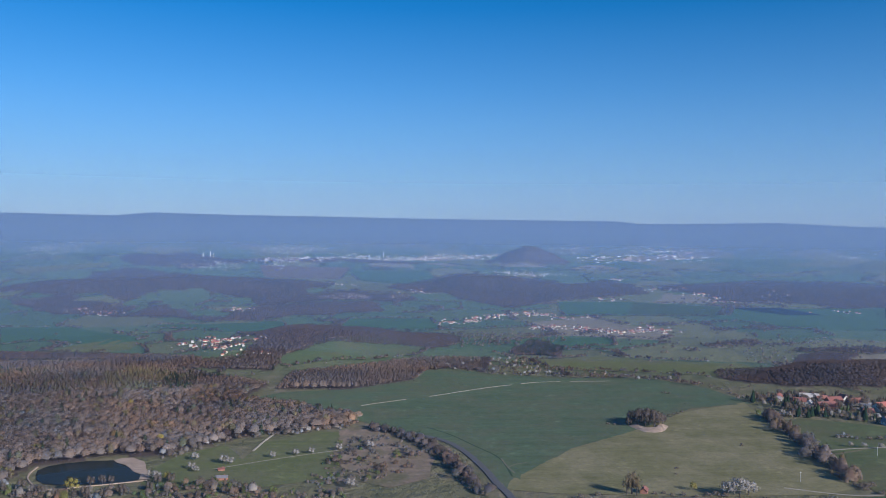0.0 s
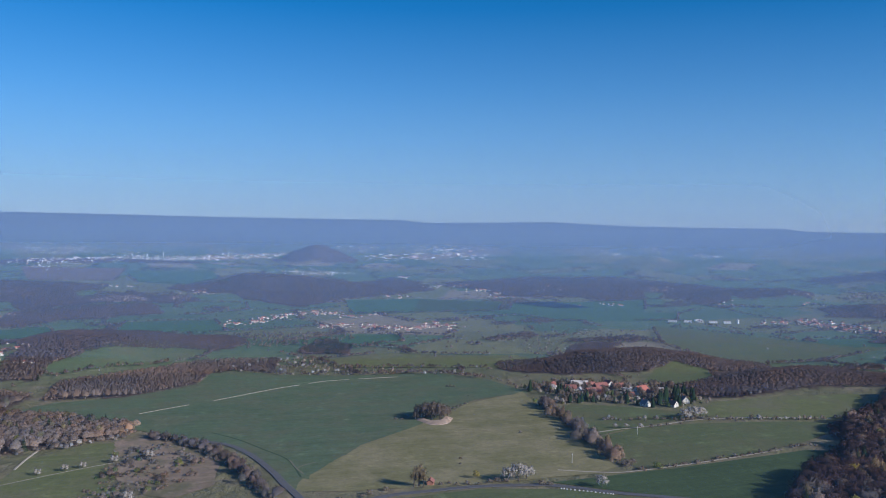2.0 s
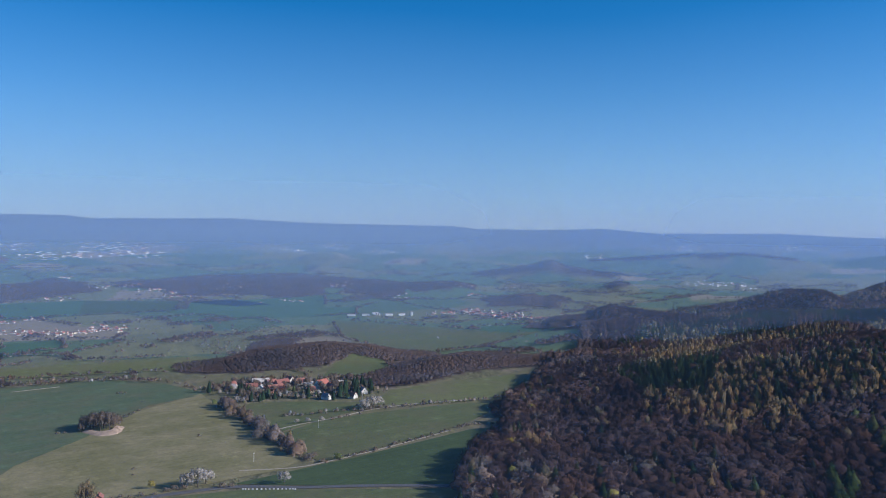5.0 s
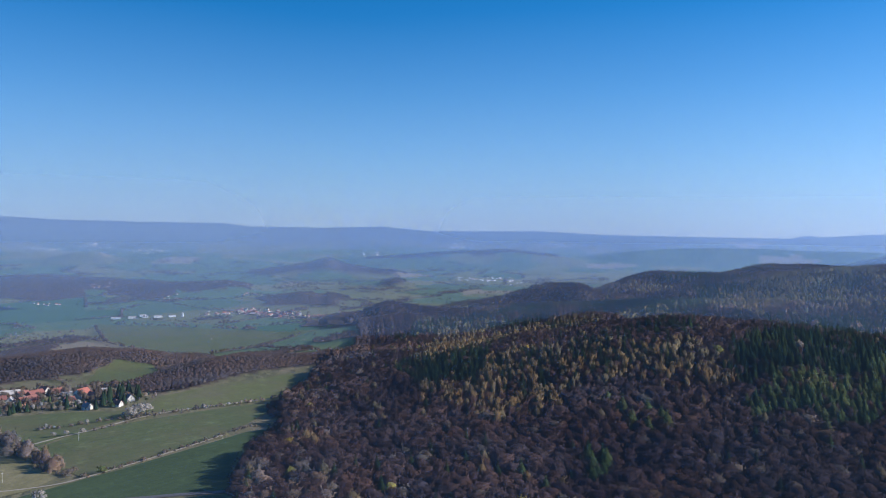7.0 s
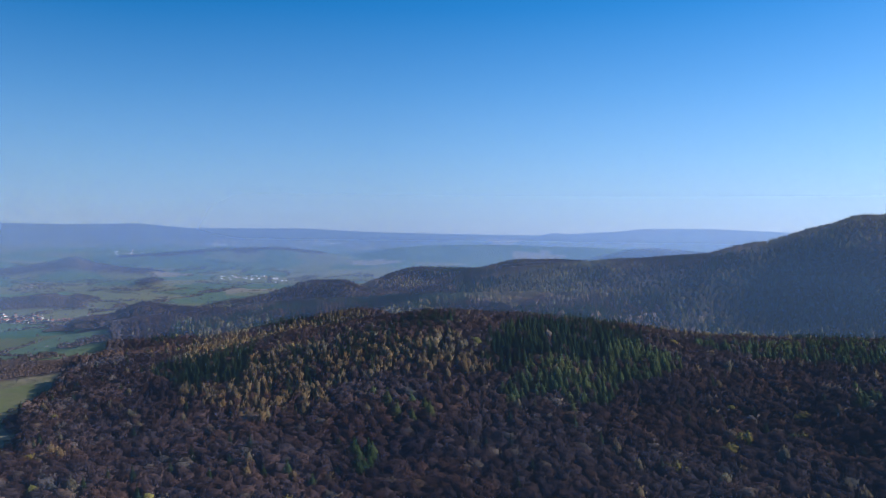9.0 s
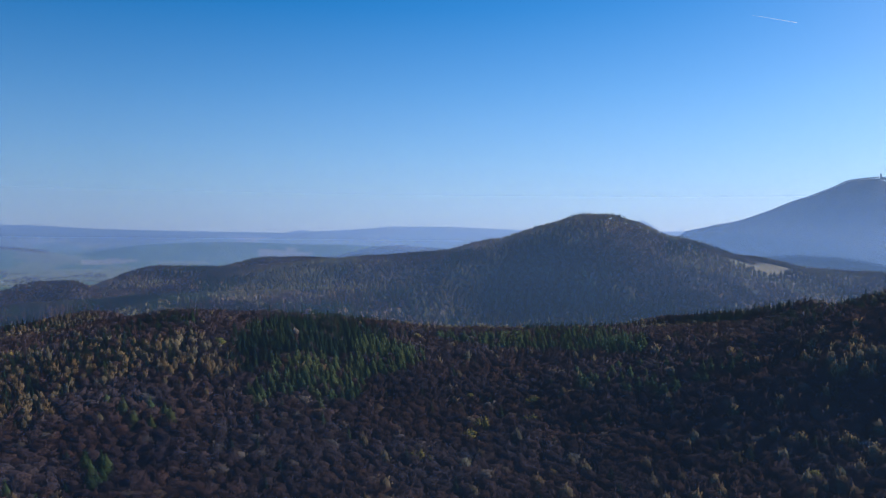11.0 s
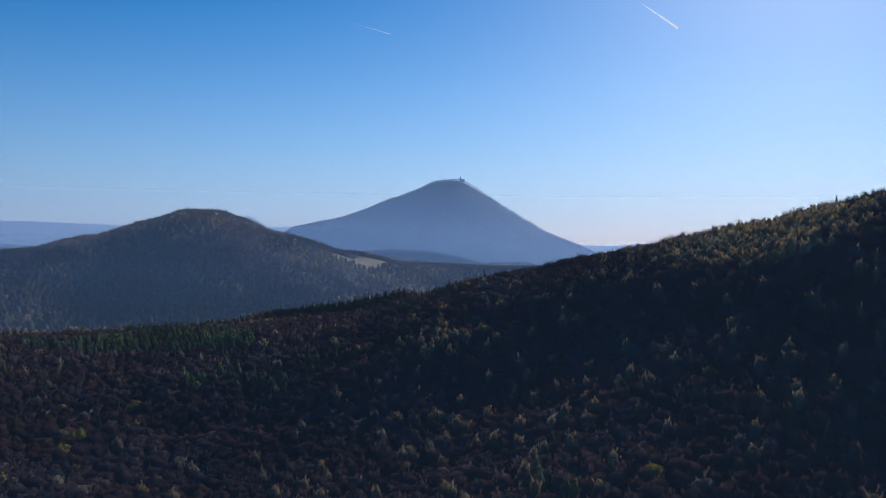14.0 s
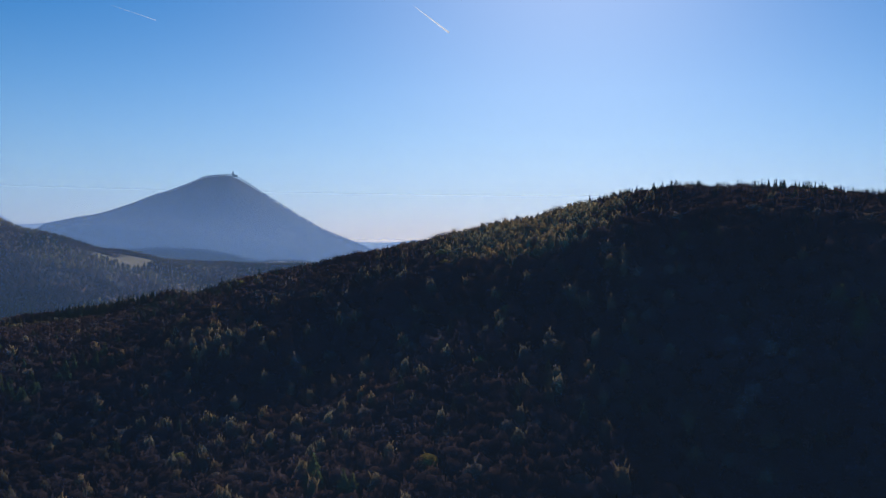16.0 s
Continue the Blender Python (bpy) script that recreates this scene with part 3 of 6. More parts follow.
bsdf.inputs["Base Color"].default_value = (0.020, 0.024, 0.020, 1)
bsdf.inputs["Specular IOR Level"].default_value = 0.012
pond = drape("water", [(-319, 663), (-331, 690), (-328, 702), (-318, 711), (-300, 719), (-280, 722), (-276, 714), (-266, 707), (-258, 697), (-253, 689), (-243, 680), (-237, 669), (-249, 661), (-264, 655), (-290, 651), (-308, 653)], WATER, 0.8, 12, 1)
tagged(pond, "dark still village pond", "pond", kind="structure")
LAKE, nodes, links, bsdf = material("lake_water", 0.4)
bsdf.inputs["Base Color"].default_value = (0.012, 0.02, 0.03, 1)
bsdf.inputs["Specular IOR Level"].default_value = 0.02
lake = drape("water", [(709, 2064), (826, 2064), (869, 1925), (786, 1928)], LAKE, 1.5, 30, 3)
tagged(lake, "narrow dark lake among green fields", "lake", kind="structure")


# ---- trees: crowns of many small leaf or twig sprays ----
def spray(rnd, centre, size, out):
    """One small triangle of leaves or twigs, turned at random."""
    a = rnd.normal(size=3)
    a /= np.linalg.norm(a)
    b = np.cross(a, rnd.normal(size=3))
    b /= np.linalg.norm(b)
    return np.array([centre + a * size, centre - a * size * 0.5 + b * size * 0.8, centre - a * size * 0.5 - b * size * 0.8])


def crown_body(kind, rings, around, rnd):
    """The closed inner mass of a crown: an uneven, lobed dome or a tiered cone. Corners and outward directions at the corners."""
    base, tall = {"round": (0.28, 0.70), "bare": (0.30, 0.66), "slim": (0.20, 0.76), "bush": (0.0, 0.92), "cone": (0.06, 0.90)}[kind]
    lobes, shift = rnd.rand(3) * 6.28, rnd.rand() * 6.28
    pts = np.zeros((rings + 1, around, 3))
    for k in range(rings + 1):
        h = k / rings
        for i in range(around):
            t = (i + 0.5 * (k % 2)) / around * 2 * math.pi + shift
            if kind == "cone":
                w = 0.46 * (1 - h) ** 0.9 + 0.015
                w *= 1 + 0.16 * math.sin(4 * t + lobes[0] + k * 2) + 0.1 * rnd.normal()
                z = base + tall * h
            else:
                bend = radians(112 - 97 * h ** 0.9)
                w = 0.45 * math.sin(bend) ** 0.8
                w *= 1 + 0.15 * math.sin(2 * t + lobes[0]) + 0.15 * math.sin(3 * t + lobes[1] + 2 * h) + 0.07 * rnd.normal()
                z = base + tall * (0.36 + 0.62 * math.cos(bend) + (0.07 * math.sin(3 * t + lobes[2]) + 0.04 * rnd.normal()) * math.sin(bend))
            pts[k, i] = (math.cos(t) * w, math.sin(t) * w, z)
    tris = []
    for k in range(rings):
        for i in range(around):
            a, b, c, d = pts[k, i], pts[k, (i + 1) % around], pts[k + 1, i], pts[k + 1, (i + 1) % around]
            tris += [(a, b, c), (b, d, c)] if k % 2 == 0 else [(a, b, d), (a, d, c)]
    top = pts[rings].mean(axis=0) + (0, 0, 0.03)
    tris += [(pts[rings, i], pts[rings, (i + 1) % around], top) for i in range(around)]
    tris = np.array(tris)
    outs = tris - np.array((0, 0, base + tall * (0.30 if kind != "cone" else 0.35)))
    if kind == "cone":
        outs[..., 2] = 0.45 * np.hypot(outs[..., 0], outs[..., 1]) + 0.02
    outs /= np.linalg.norm(outs, axis=-1)[..., None] + 1e-9
    outs = outs * (0.6 if kind != "cone" else 1.0) + (0, 0, 0.5)
    outs /= np.linalg.norm(outs, axis=-1)[..., None] + 1e-9
    return tris, outs


BODIES = {10: (1, 3), 16: (1, 3), 8: (1, 3), 12: (1, 3), 20: (1, 3), 24: (1, 5), 30: (1, 5), 40: (1, 6), 48: (2, 6), 70: (2, 7), 90: (2, 8), 110: (3, 7), 150: (3, 8), 260: (4, 9)}


def crown_template(kind, count, seed):
    """Triangles of a crown for a tree 1 high and 1 wide: corners and outward directions. An uneven body with sprays that break its outline."""
    rnd = np.random.RandomState(seed)
    rings, around = BODIES[count]
    body, body_out = crown_body(kind, rings, around, rnd)
    free = max(count - len(body), 4)
    if kind in ("bare", "slim", "round", "bush"):
        # a thin core, hidden by upright twigs and leaf sprays that fill the crown and fray its outline
        heart = np.array((0, 0, {"bush": 0.35, "slim": 0.5}.get(kind, 0.55)))
        body = (body - heart) * {"bare": (0.74, 0.74, 0.84), "slim": (0.72, 0.72, 0.85), "round": (0.8, 0.8, 0.85), "bush": (0.7, 0.7, 0.75)}[kind] + heart
        d = rnd.normal(size=(free, 3))
        d[:, 2] = np.abs(d[:, 2]) * 1.1 - 0.35
        d /= np.linalg.norm(d, axis=1)[:, None]
        reach = {"bare": (0.46, 0.46, 0.42), "slim": (0.33, 0.33, 0.46), "round": (0.44, 0.44, 0.40), "bush": (0.46, 0.46, 0.55)}[kind]
        c = heart + d * reach * rnd.uniform(0.62, 1.08, (free, 1))
        lean = rnd.uniform(0, 2 * math.pi, free)
        size = 0.56 / math.sqrt(free + 4) * rnd.uniform(0.7, 1.3, free)
        side = np.stack([np.cos(lean), np.sin(lean), rnd.normal(size=free) * 0.5], 1) * (size * (0.75 if kind != "slim" else 0.6))[:, None]
        up = (np.array((0, 0, 0.7)) + d * 0.5 + rnd.normal(size=(free, 3)) * 0.35) * (size * (0.95 if kind in ("bare", "slim") else 0.75))[:, None]
        fan = rnd.rand(free, 1) < 0.5
        tris = np.stack([np.where(fan, c - up, c + up), np.where(fan, c + up * 0.7 + side, c - up * 0.7 + side), np.where(fan, c + up * 0.7 - side, c - up * 0.7 - side)], 1)
        if kind == "slim":
            body[..., :2] *= 0.7
        out = d
    else:
        face = body[rnd.randint(0, len(body), free)]
        c = (face * rnd.dirichlet((1, 1, 1), free)[..., None]).sum(1)
        out = c - np.array((0, 0, 0.5))
        out /= np.linalg.norm(out, axis=1)[:, None]
        c = c + out * rnd.uniform(-0.02, 0.09, (free, 1))
        size = 0.5 / math.sqrt(free + 8)
        tris = np.array([spray(rnd, np.zeros(3), size * rnd.uniform(0.6, 1.3), None) * (1, 1, 0.6) + p for p in c])
    o = out * (1.0 if kind == "cone" else 0.6 if count > 24 else 0.4) + (0, 0, 0.5) + rnd.normal(size=(free, 3)) * 0.06
    o /= np.linalg.norm(o, axis=1)[:, None]
    tris, outs = np.concatenate([body, tris]), np.concatenate([body_out, np.repeat(o[:, None], 3, 1)])
    if count >= 48 and kind != "bush":
        # the stem, seen below the crown
        w = 0.022
        stem = np.array([[(-w, 0, 0), (w, 0, 0), (0, 0, 0.5)], [(0, -w, 0), (0, w, 0), (0, 0, 0.5)]])
        tris, outs = np.concatenate([tris, stem]), np.concatenate([outs, np.broadcast_to((0.0, 0.0, 1.0), (2, 3, 3))])
    tris[..., 2] = np.maximum(tris[..., 2], 0)
    inward = (np.cross(tris[:, 1] - tris[:, 0], tris[:, 2] - tris[:, 0]) * outs.mean(1)).sum(1) < 0
    tris[inward] = tris[inward][:, ::-1]
    outs[inward] = outs[inward][:, ::-1]
    return tris, outs


def lobed_crown(kind, seed):
    """A crown of several uneven boughs, each a small mass with many fine sprays round it; for trees that stand alone."""
    if kind == "cone":
        return crown_template(kind, 260, seed)
    rnd = np.random.RandomState(seed + 77)
    upright = kind in ("bare", "slim")
    tris, outs = [], []
    boughs = 8 if kind != "slim" else 6
    for k in range(boughs):
        t = k * 2.4 + rnd.rand()
        h = (k + 0.5) / boughs
        reach = (0.30 if kind != "slim" else 0.16) * math.sqrt(max(0.0, 1 - (1.5 * h - 0.62) ** 2)) * rnd.uniform(0.7, 1.15)
        low, top = {"bush": (0.12, 0.62), "round": (0.30, 0.72), "bare": (0.34, 0.74), "slim": (0.30, 0.76)}[kind]
        centre = np.array((math.cos(t) * reach, math.sin(t) * reach, low + (top - low) * h))
        size = rnd.uniform(0.30, 0.42) * (1.0 if kind != "slim" else 0.75)
        body, _ = crown_body("bush", 2, 5, rnd)
        body = (body - (0, 0, 0.38)) * (size * 0.68, size * 0.68, size * (0.95 if upright else 0.62))
        o = body / (np.linalg.norm(body, axis=-1)[..., None] + 1e-9)
        tris.append(body + centre)
        outs.append(o + (0, 0, 0.35) + 0.8 * (centre - (0, 0, 0.45)))
        n = 46
        d = rnd.normal(size=(n, 3))
        d /= np.linalg.norm(d, axis=1)[:, None]
        spot = centre + d * (size * 0.5, size * 0.5, size * (0.62 if upright else 0.46)) * rnd.uniform(0.75, 1.25, (n, 1))
        shape = np.array((0.5, 0.5, 1.7) if upright else (1, 1, 0.8))
        tris.append(np.array([spray(rnd, np.zeros(3), 0.044 * rnd.uniform(0.6, 1.5), None) * shape + q for q in spot]))
        outs.append(np.repeat((d + (0, 0, 0.35) + 0.8 * (centre - (0, 0, 0.45)) + rnd.normal(size=(n, 3)) * 0.25)[:, None], 3, 1))
    tris, outs = np.concatenate(tris), np.concatenate(outs)
    outs /= np.linalg.norm(outs, axis=-1)[..., None] + 1e-9
    tris[..., 2] = np.maximum(tris[..., 2], 0)
    inward = (np.cross(tris[:, 1] - tris[:, 0], tris[:, 2] - tris[:, 0]) * outs.mean(1)).sum(1) < 0
    tris[inward] = tris[inward][:, ::-1]
    outs[inward] = outs[inward][:, ::-1]
    return tris, outs


# kind of crown, width to height, colours it takes between
SPECIES = {
    "beech": ("bare", 1.0, (0.066, 0.044, 0.046), (0.104, 0.071, 0.070)),
    "hornbeam": ("bare", 1.0, (0.205, 0.152, 0.130), (0.280, 0.210, 0.176)),
    # beech once more, with backlit shade put into its colour
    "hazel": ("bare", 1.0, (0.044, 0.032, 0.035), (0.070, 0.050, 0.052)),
    "coppice": ("bare", 1.1, (0.130, 0.098, 0.096), (0.172, 0.131, 0.127)),
    "oak": ("bare", 1.0, (0.12, 0.095, 0.08), (0.18, 0.145, 0.12)),
    "larch": ("slim", 0.72, (0.160, 0.120, 0.072), (0.238, 0.184, 0.108)),
    # larch made brighter: golden single trees, and sunlight put into the crest patch
    "tamarack": ("slim", 0.8, (0.24, 0.175, 0.085), (0.36, 0.265, 0.13)),
    "spruce": ("cone", 0.52, (0.016, 0.030, 0.019), (0.032, 0.054, 0.028)),
    "pine": ("cone", 0.85, (0.052, 0.076, 0.032), (0.098, 0.124, 0.052)),
    "scots": ("slim", 0.8, (0.035, 0.048, 0.028), (0.065, 0.080, 0.042)),
    "maple": ("round", 0.85, (0.24, 0.20, 0.05), (0.35, 0.29, 0.075)),
    "birch": ("slim", 0.85, (0.145, 0.128, 0.078), (0.215, 0.19, 0.112)),
    "blossom": ("round", 0.95, (0.28, 0.25, 0.23), (0.48, 0.44, 0.41)),
    "alder": ("slim", 0.8, (0.18, 0.145, 0.135), (0.26, 0.215, 0.20)),
    "scrub": ("bush", 1.2, (0.15, 0.12, 0.10), (0.235, 0.19, 0.16)),
    "fresh": ("bush", 1.1, (0.10, 0.13, 0.045), (0.17, 0.19, 0.06)),
}
TEMPLATES = {}


def template(kind, count, k):
    key = (kind, count, k)
    if key not in TEMPLATES:
        TEMPLATES[key] = crown_template(kind, count, k * 31 + count)
    return TEMPLATES[key]


def foliage_mesh(name, tris, outs, tints, mat):
    """One mesh of loose triangles with its colour and outward direction."""
    n = len(tris)
    me = bpy.data.meshes.new(name)
    me.vertices.add(3 * n)
    me.vertices.foreach_set("co", np.ascontiguousarray(tris, np.float32).ravel())
    me.loops.add(3 * n)
    me.loops.foreach_set("vertex_index", np.arange(3 * n, dtype=np.int32))
    me.polygons.add(n)
    me.polygons.foreach_set("loop_start", np.arange(0, 3 * n, 3, dtype=np.int32))
    me.attributes.new("custom_normal", "FLOAT_VECTOR", "POINT").data.foreach_set("vector", np.ascontiguousarray(outs, np.float32).ravel())
    col = np.ones((n, 4), np.float32)
    col[:, :3] = tints
    me.attributes.new("tint", "FLOAT_COLOR", "FACE").data.foreach_set("color", col.ravel())
    me.polygons.foreach_set("use_smooth", np.ones(n, bool))
    me.update(calc_edges=True)
    me.materials.append(mat)
    return me


def grow(name, label, x, y, heights, species, counts, seed, category="forest", vary=0.45):
    """Many trees as one woodland. counts: sprays for each tree."""
    rnd = np.random.RandomState(seed)
    z = ground_height(x, y) - 0.4
    parts = []
    for s, (kind, wide, dark, light) in SPECIES.items():
        for c in np.unique(counts):
            mine = np.flatnonzero((species == s) & (counts == c))
            if not len(mine):
                continue
            form = rnd.randint(0, 4, len(mine))
            for f in range(4):
                who = mine[form == f]
                if not len(who):
                    continue
                tris, outs = template(kind, int(c), f)
                h = heights[who]
                t = rnd.rand(len(who)) * 2 * math.pi
                ct, st = np.cos(t)[:, None, None], np.sin(t)[:, None, None]
                w = (h * wide * (0.85 + 0.4 * rnd.rand(len(who))))[:, None, None]
                px = (tris[None, ..., 0] * ct - tris[None, ..., 1] * st) * w + x[who][:, None, None]
                py = (tris[None, ..., 0] * st + tris[None, ..., 1] * ct) * w + y[who][:, None, None]
                pz = tris[None, ..., 2] * h[:, None, None] + z[who][:, None, None]
                ox = outs[None, ..., 0] * ct - outs[None, ..., 1] * st
                oy = outs[None, ..., 0] * st + outs[None, ..., 1] * ct
                oz = np.broadcast_to(outs[None, ..., 2], ox.shape)
                mix = np.clip(rnd.rand(len(who))[:, None] + rnd.normal(size=(len(who), len(tris))) * 0.11, -0.5, 1.5)[..., None]
                tint = np.array(dark) + (np.array(light) - np.array(dark)) * (mix + vary * wave(x[who], y[who], 75, 41)[:, None, None])
                warm = (0.14 * wave(x[who], y[who], 50, 42) + 0.07 * rnd.normal(size=len(who)))[:, None, None]
                tint = tint * np.exp(0.14 * rnd.normal(size=(len(who), 1, 1)))
                tint = tint * np.concatenate([1 + warm, 1 + 0 * warm, 1 - warm], -1)
                parts.append((np.stack([px, py, pz], -1).reshape(-1, 3, 3), np.stack([ox, oy, oz], -1).reshape(-1, 3), np.maximum(tint, 0.004).reshape(-1, 3)))
    me = foliage_mesh(name, *(np.concatenate(p) for p in zip(*parts)), TWIGS)
    return tagged(new(name, me), label, category, kind="stuff")


def jittered(x0, x1, y0, y1, gap, seed):
    rnd = np.random.RandomState(seed)
    x, y = np.meshgrid(np.arange(x0, x1, gap), np.arange(y0, y1, gap))
    x, y = x.ravel(), y.ravel()
    return x + rnd.uniform(-0.45, 0.45, x.shape) * gap, y + rnd.uniform(-0.45, 0.45, y.shape) * gap


# stands of one kind: centre, half lengths, turn, kind, share
STANDS = [(980, 760, 260, 40, 35, "larch", 0.5), (602, -496, 100, 65, 50, "larch", 0.7), (480, -665, 130, 35, 35, "spruce", 0.6), (1900, 750, 300, 60, 25, "spruce", 0.5)]
STANDS += [(1500, 700, 260, 60, 30, "spruce", 0.5), (1750, 450, 250, 120, 20, "birch", 0.5), (1250, 850, 160, 50, 30, "spruce", 0.45), (1150, 300, 120, 100, 0, "spruce", 0.25)]
STANDS += [(560, -120, 120, 90, 30, "larch", 0.06), (-420, 1150, 90, 25, 10, "spruce", 0.3), (-300, 1150, 70, 16, 25, "spruce", 0.6), (-480, 1060, 110, 60, 0, "birch", 0.3), (-60, 1190, 90, 14, 25, "larch", 0.6)]
STANDS += [(400, -420, 110, 70, -40, "larch", 0.06), (470, -250, 140, 60, -40, "larch", 0.08), (1250, -330, 250, 40, 60, "spruce", 0.3)]


# stands with their outlines
PLOTS = []


def plot(kind, share, polygon):
    PLOTS.append((kind, share, polygon))


plot("larch", 0.55, [(668, 594), (727, 548), (790, 520), (804, 443), (810, 339), (771, 274), (714, 265), (722, 348), (661, 387), (603, 374), (570, 424), (616, 508)])
plot("spruce", 0.85, [(714, 662), (759, 667), (788, 626), (808, 586), (721, 515), (672, 507), (661, 559)])
plot("spruce", 0.3, [(710, 550), (790, 520), (804, 443), (824, 358), (751, 314), (721, 360), (647, 402), (644, 485)])
plot("spruce", 0.5, [(806, 472), (836, 460), (902, 436), (917, 384), (851, 356), (825, 412), (765, 414), (730, 427)])
plot("spruce", 0.93, [(881, 310), (970, 285), (990, 200), (927, 167), (833, 167), (815, 196), (792, 235), (733, 261), (761, 288), (833, 303)])
plot("pine", 0.72, [(768, 245), (802, 215), (813, 168), (763, 152), (705, 155), (684, 174), (715, 212), (680, 231), (712, 248)])
plot("pine", 0.75, [(886, 189), (882, 147), (870, 117), (809, 119), (763, 152), (751, 170)])
plot("pine", 0.75, [(970, 119), (990, 33), (1010, -26), (990, -97), (895, -114), (843, -107), (877, -41), (898, 6), (928, 67)])
plot("pine", 0.3, [(801, -43), (804, -97), (753, -179), (702, -187), (712, -140), (742, -75), (745, -45)])
plot("spruce", 0.4, [(926, -246), (880, -300), (817, -321), (754, -307), (758, -249), (787, -209)])
plot("pine", 0.8, [(550, 315), (561, 303), (525, 278), (503, 276), (507, 294)])
plot("pine", 0.35, [(654, 359), (660, 340), (643, 310), (633, 274), (582, 290), (567, 301), (619, 314)])
plot("pine", 0.6, [(496, 335), (508, 315), (485, 300), (476, 321)])
plot("larch", 0.75, [(779, 692), (819, 676), (902, 700), (1037, 700), (1110, 660), (1144, 615), (1102, 607), (898, 590), (823, 625), (759, 650)])
plot("spruce", 0.6, [(1097, 828), (1031, 720), (1083, 690), (1299, 808), (1194, 843), (1108, 859)])
plot("spruce", 0.8, [(1140, -130), (1215, -180), (1225, -285), (1195, -375), (1168, -360), (1180, -281), (1175, -199)])
plot("pine", 0.5, [(433, -203), (427, -214), (401, -221), (384, -219), (418, -196)])
plot("pine", 0.5, [(300, -522), (281, -541), (266, -518), (278, -497)])
plot("spruce", 0.6, [(1285, 757), (1433, 831), (1711, 847), (1676, 661), (1429, 564), (1325, 677)])
plot("birch", 0.7, [(1486, 597), (1781, 703), (1883, 637), (1850, 436), (1687, 407), (1512, 490)])
plot("spruce", 0.8, [(1743, 740), (1871, 753), (1812, 632), (1730, 609), (1691, 667)])
plot("spruce", 0.4, [(941, 261), (1486, 395), (1613, 331), (1568, 209), (1393, 185), (972, 199)])
plot("spruce", 0.6, [(996, 907), (1097, 947), (1213, 966), (1328, 920), (1252, 867), (1152, 893), (1032, 879)])
plot("birch", 0.65, [(-465, 1170), (-449, 1211), (-351, 1155), (-307, 1045), (-341, 1013), (-407, 1041)])
plot("alder", 0.85, [(-194, 1104), (-180, 1205), (-117, 1225), (-38, 1210), (-33, 1117), (-129, 1056), (-176, 1041)])
plot("spruce", 0.7, [(-258, 1174), (-255, 1217), (-212, 1204), (-198, 1128), (-240, 1112)])
plot("spruce", 0.5, [(-373, 1152), (-335, 1142), (-301, 1026), (-332, 1025)])
plot("spruce", 0.5, [(117, 1412), (159, 1538), (198, 1517), (214, 1417), (186, 1355), (124, 1383)])
plot("beech", 0.9, [(1150, 1250), (1300, 1200), (1400, 1080), (1330, 1000), (1200, 1060), (1120, 1150)])
plot("beech", 0.7, [(1450, 1130), (1620, 1050), (1750, 930), (1680, 880), (1520, 960), (1420, 1050)])
plot("coppice", 0.95, [(-400, 1380), (-340, 1260), (-200, 1285), (-50, 1380), (-30, 1540), (-260, 1560)])
plot("coppice", 0.95, [(380, 1100), (380, 1000), (430, 980), (560, 860), (700, 860), (850, 900), (860, 1000), (760, 1080), (640, 1190), (470, 1210)])
# sunlit patch on the ridge crest, its sunshine put into the larch colour
plot("tamarack", 0.9, [(640, -445), (650, -510), (590, -570), (530, -560), (492, -517), (496, -480), (539, -444), (599, -430)])
plot("larch", 0.4, [(691, -208), (714, -225), (695, -249), (623, -282), (617, -271), (661, -237)])
plot("birch", 0.5, [(1511, 169), (1637, 152), (1672, 58), (1590, -93), (1535, -111), (1490, 51)])
plot("spruce", 0.5, [(1397, 192), (1462, 164), (1516, 12), (1456, -224), (1300, -180), (1420, 11)])
plot("birch", 0.45, [(1456, 563), (1762, 618), (2155, 570), (1803, 409), (1501, 471), (1398, 473)])


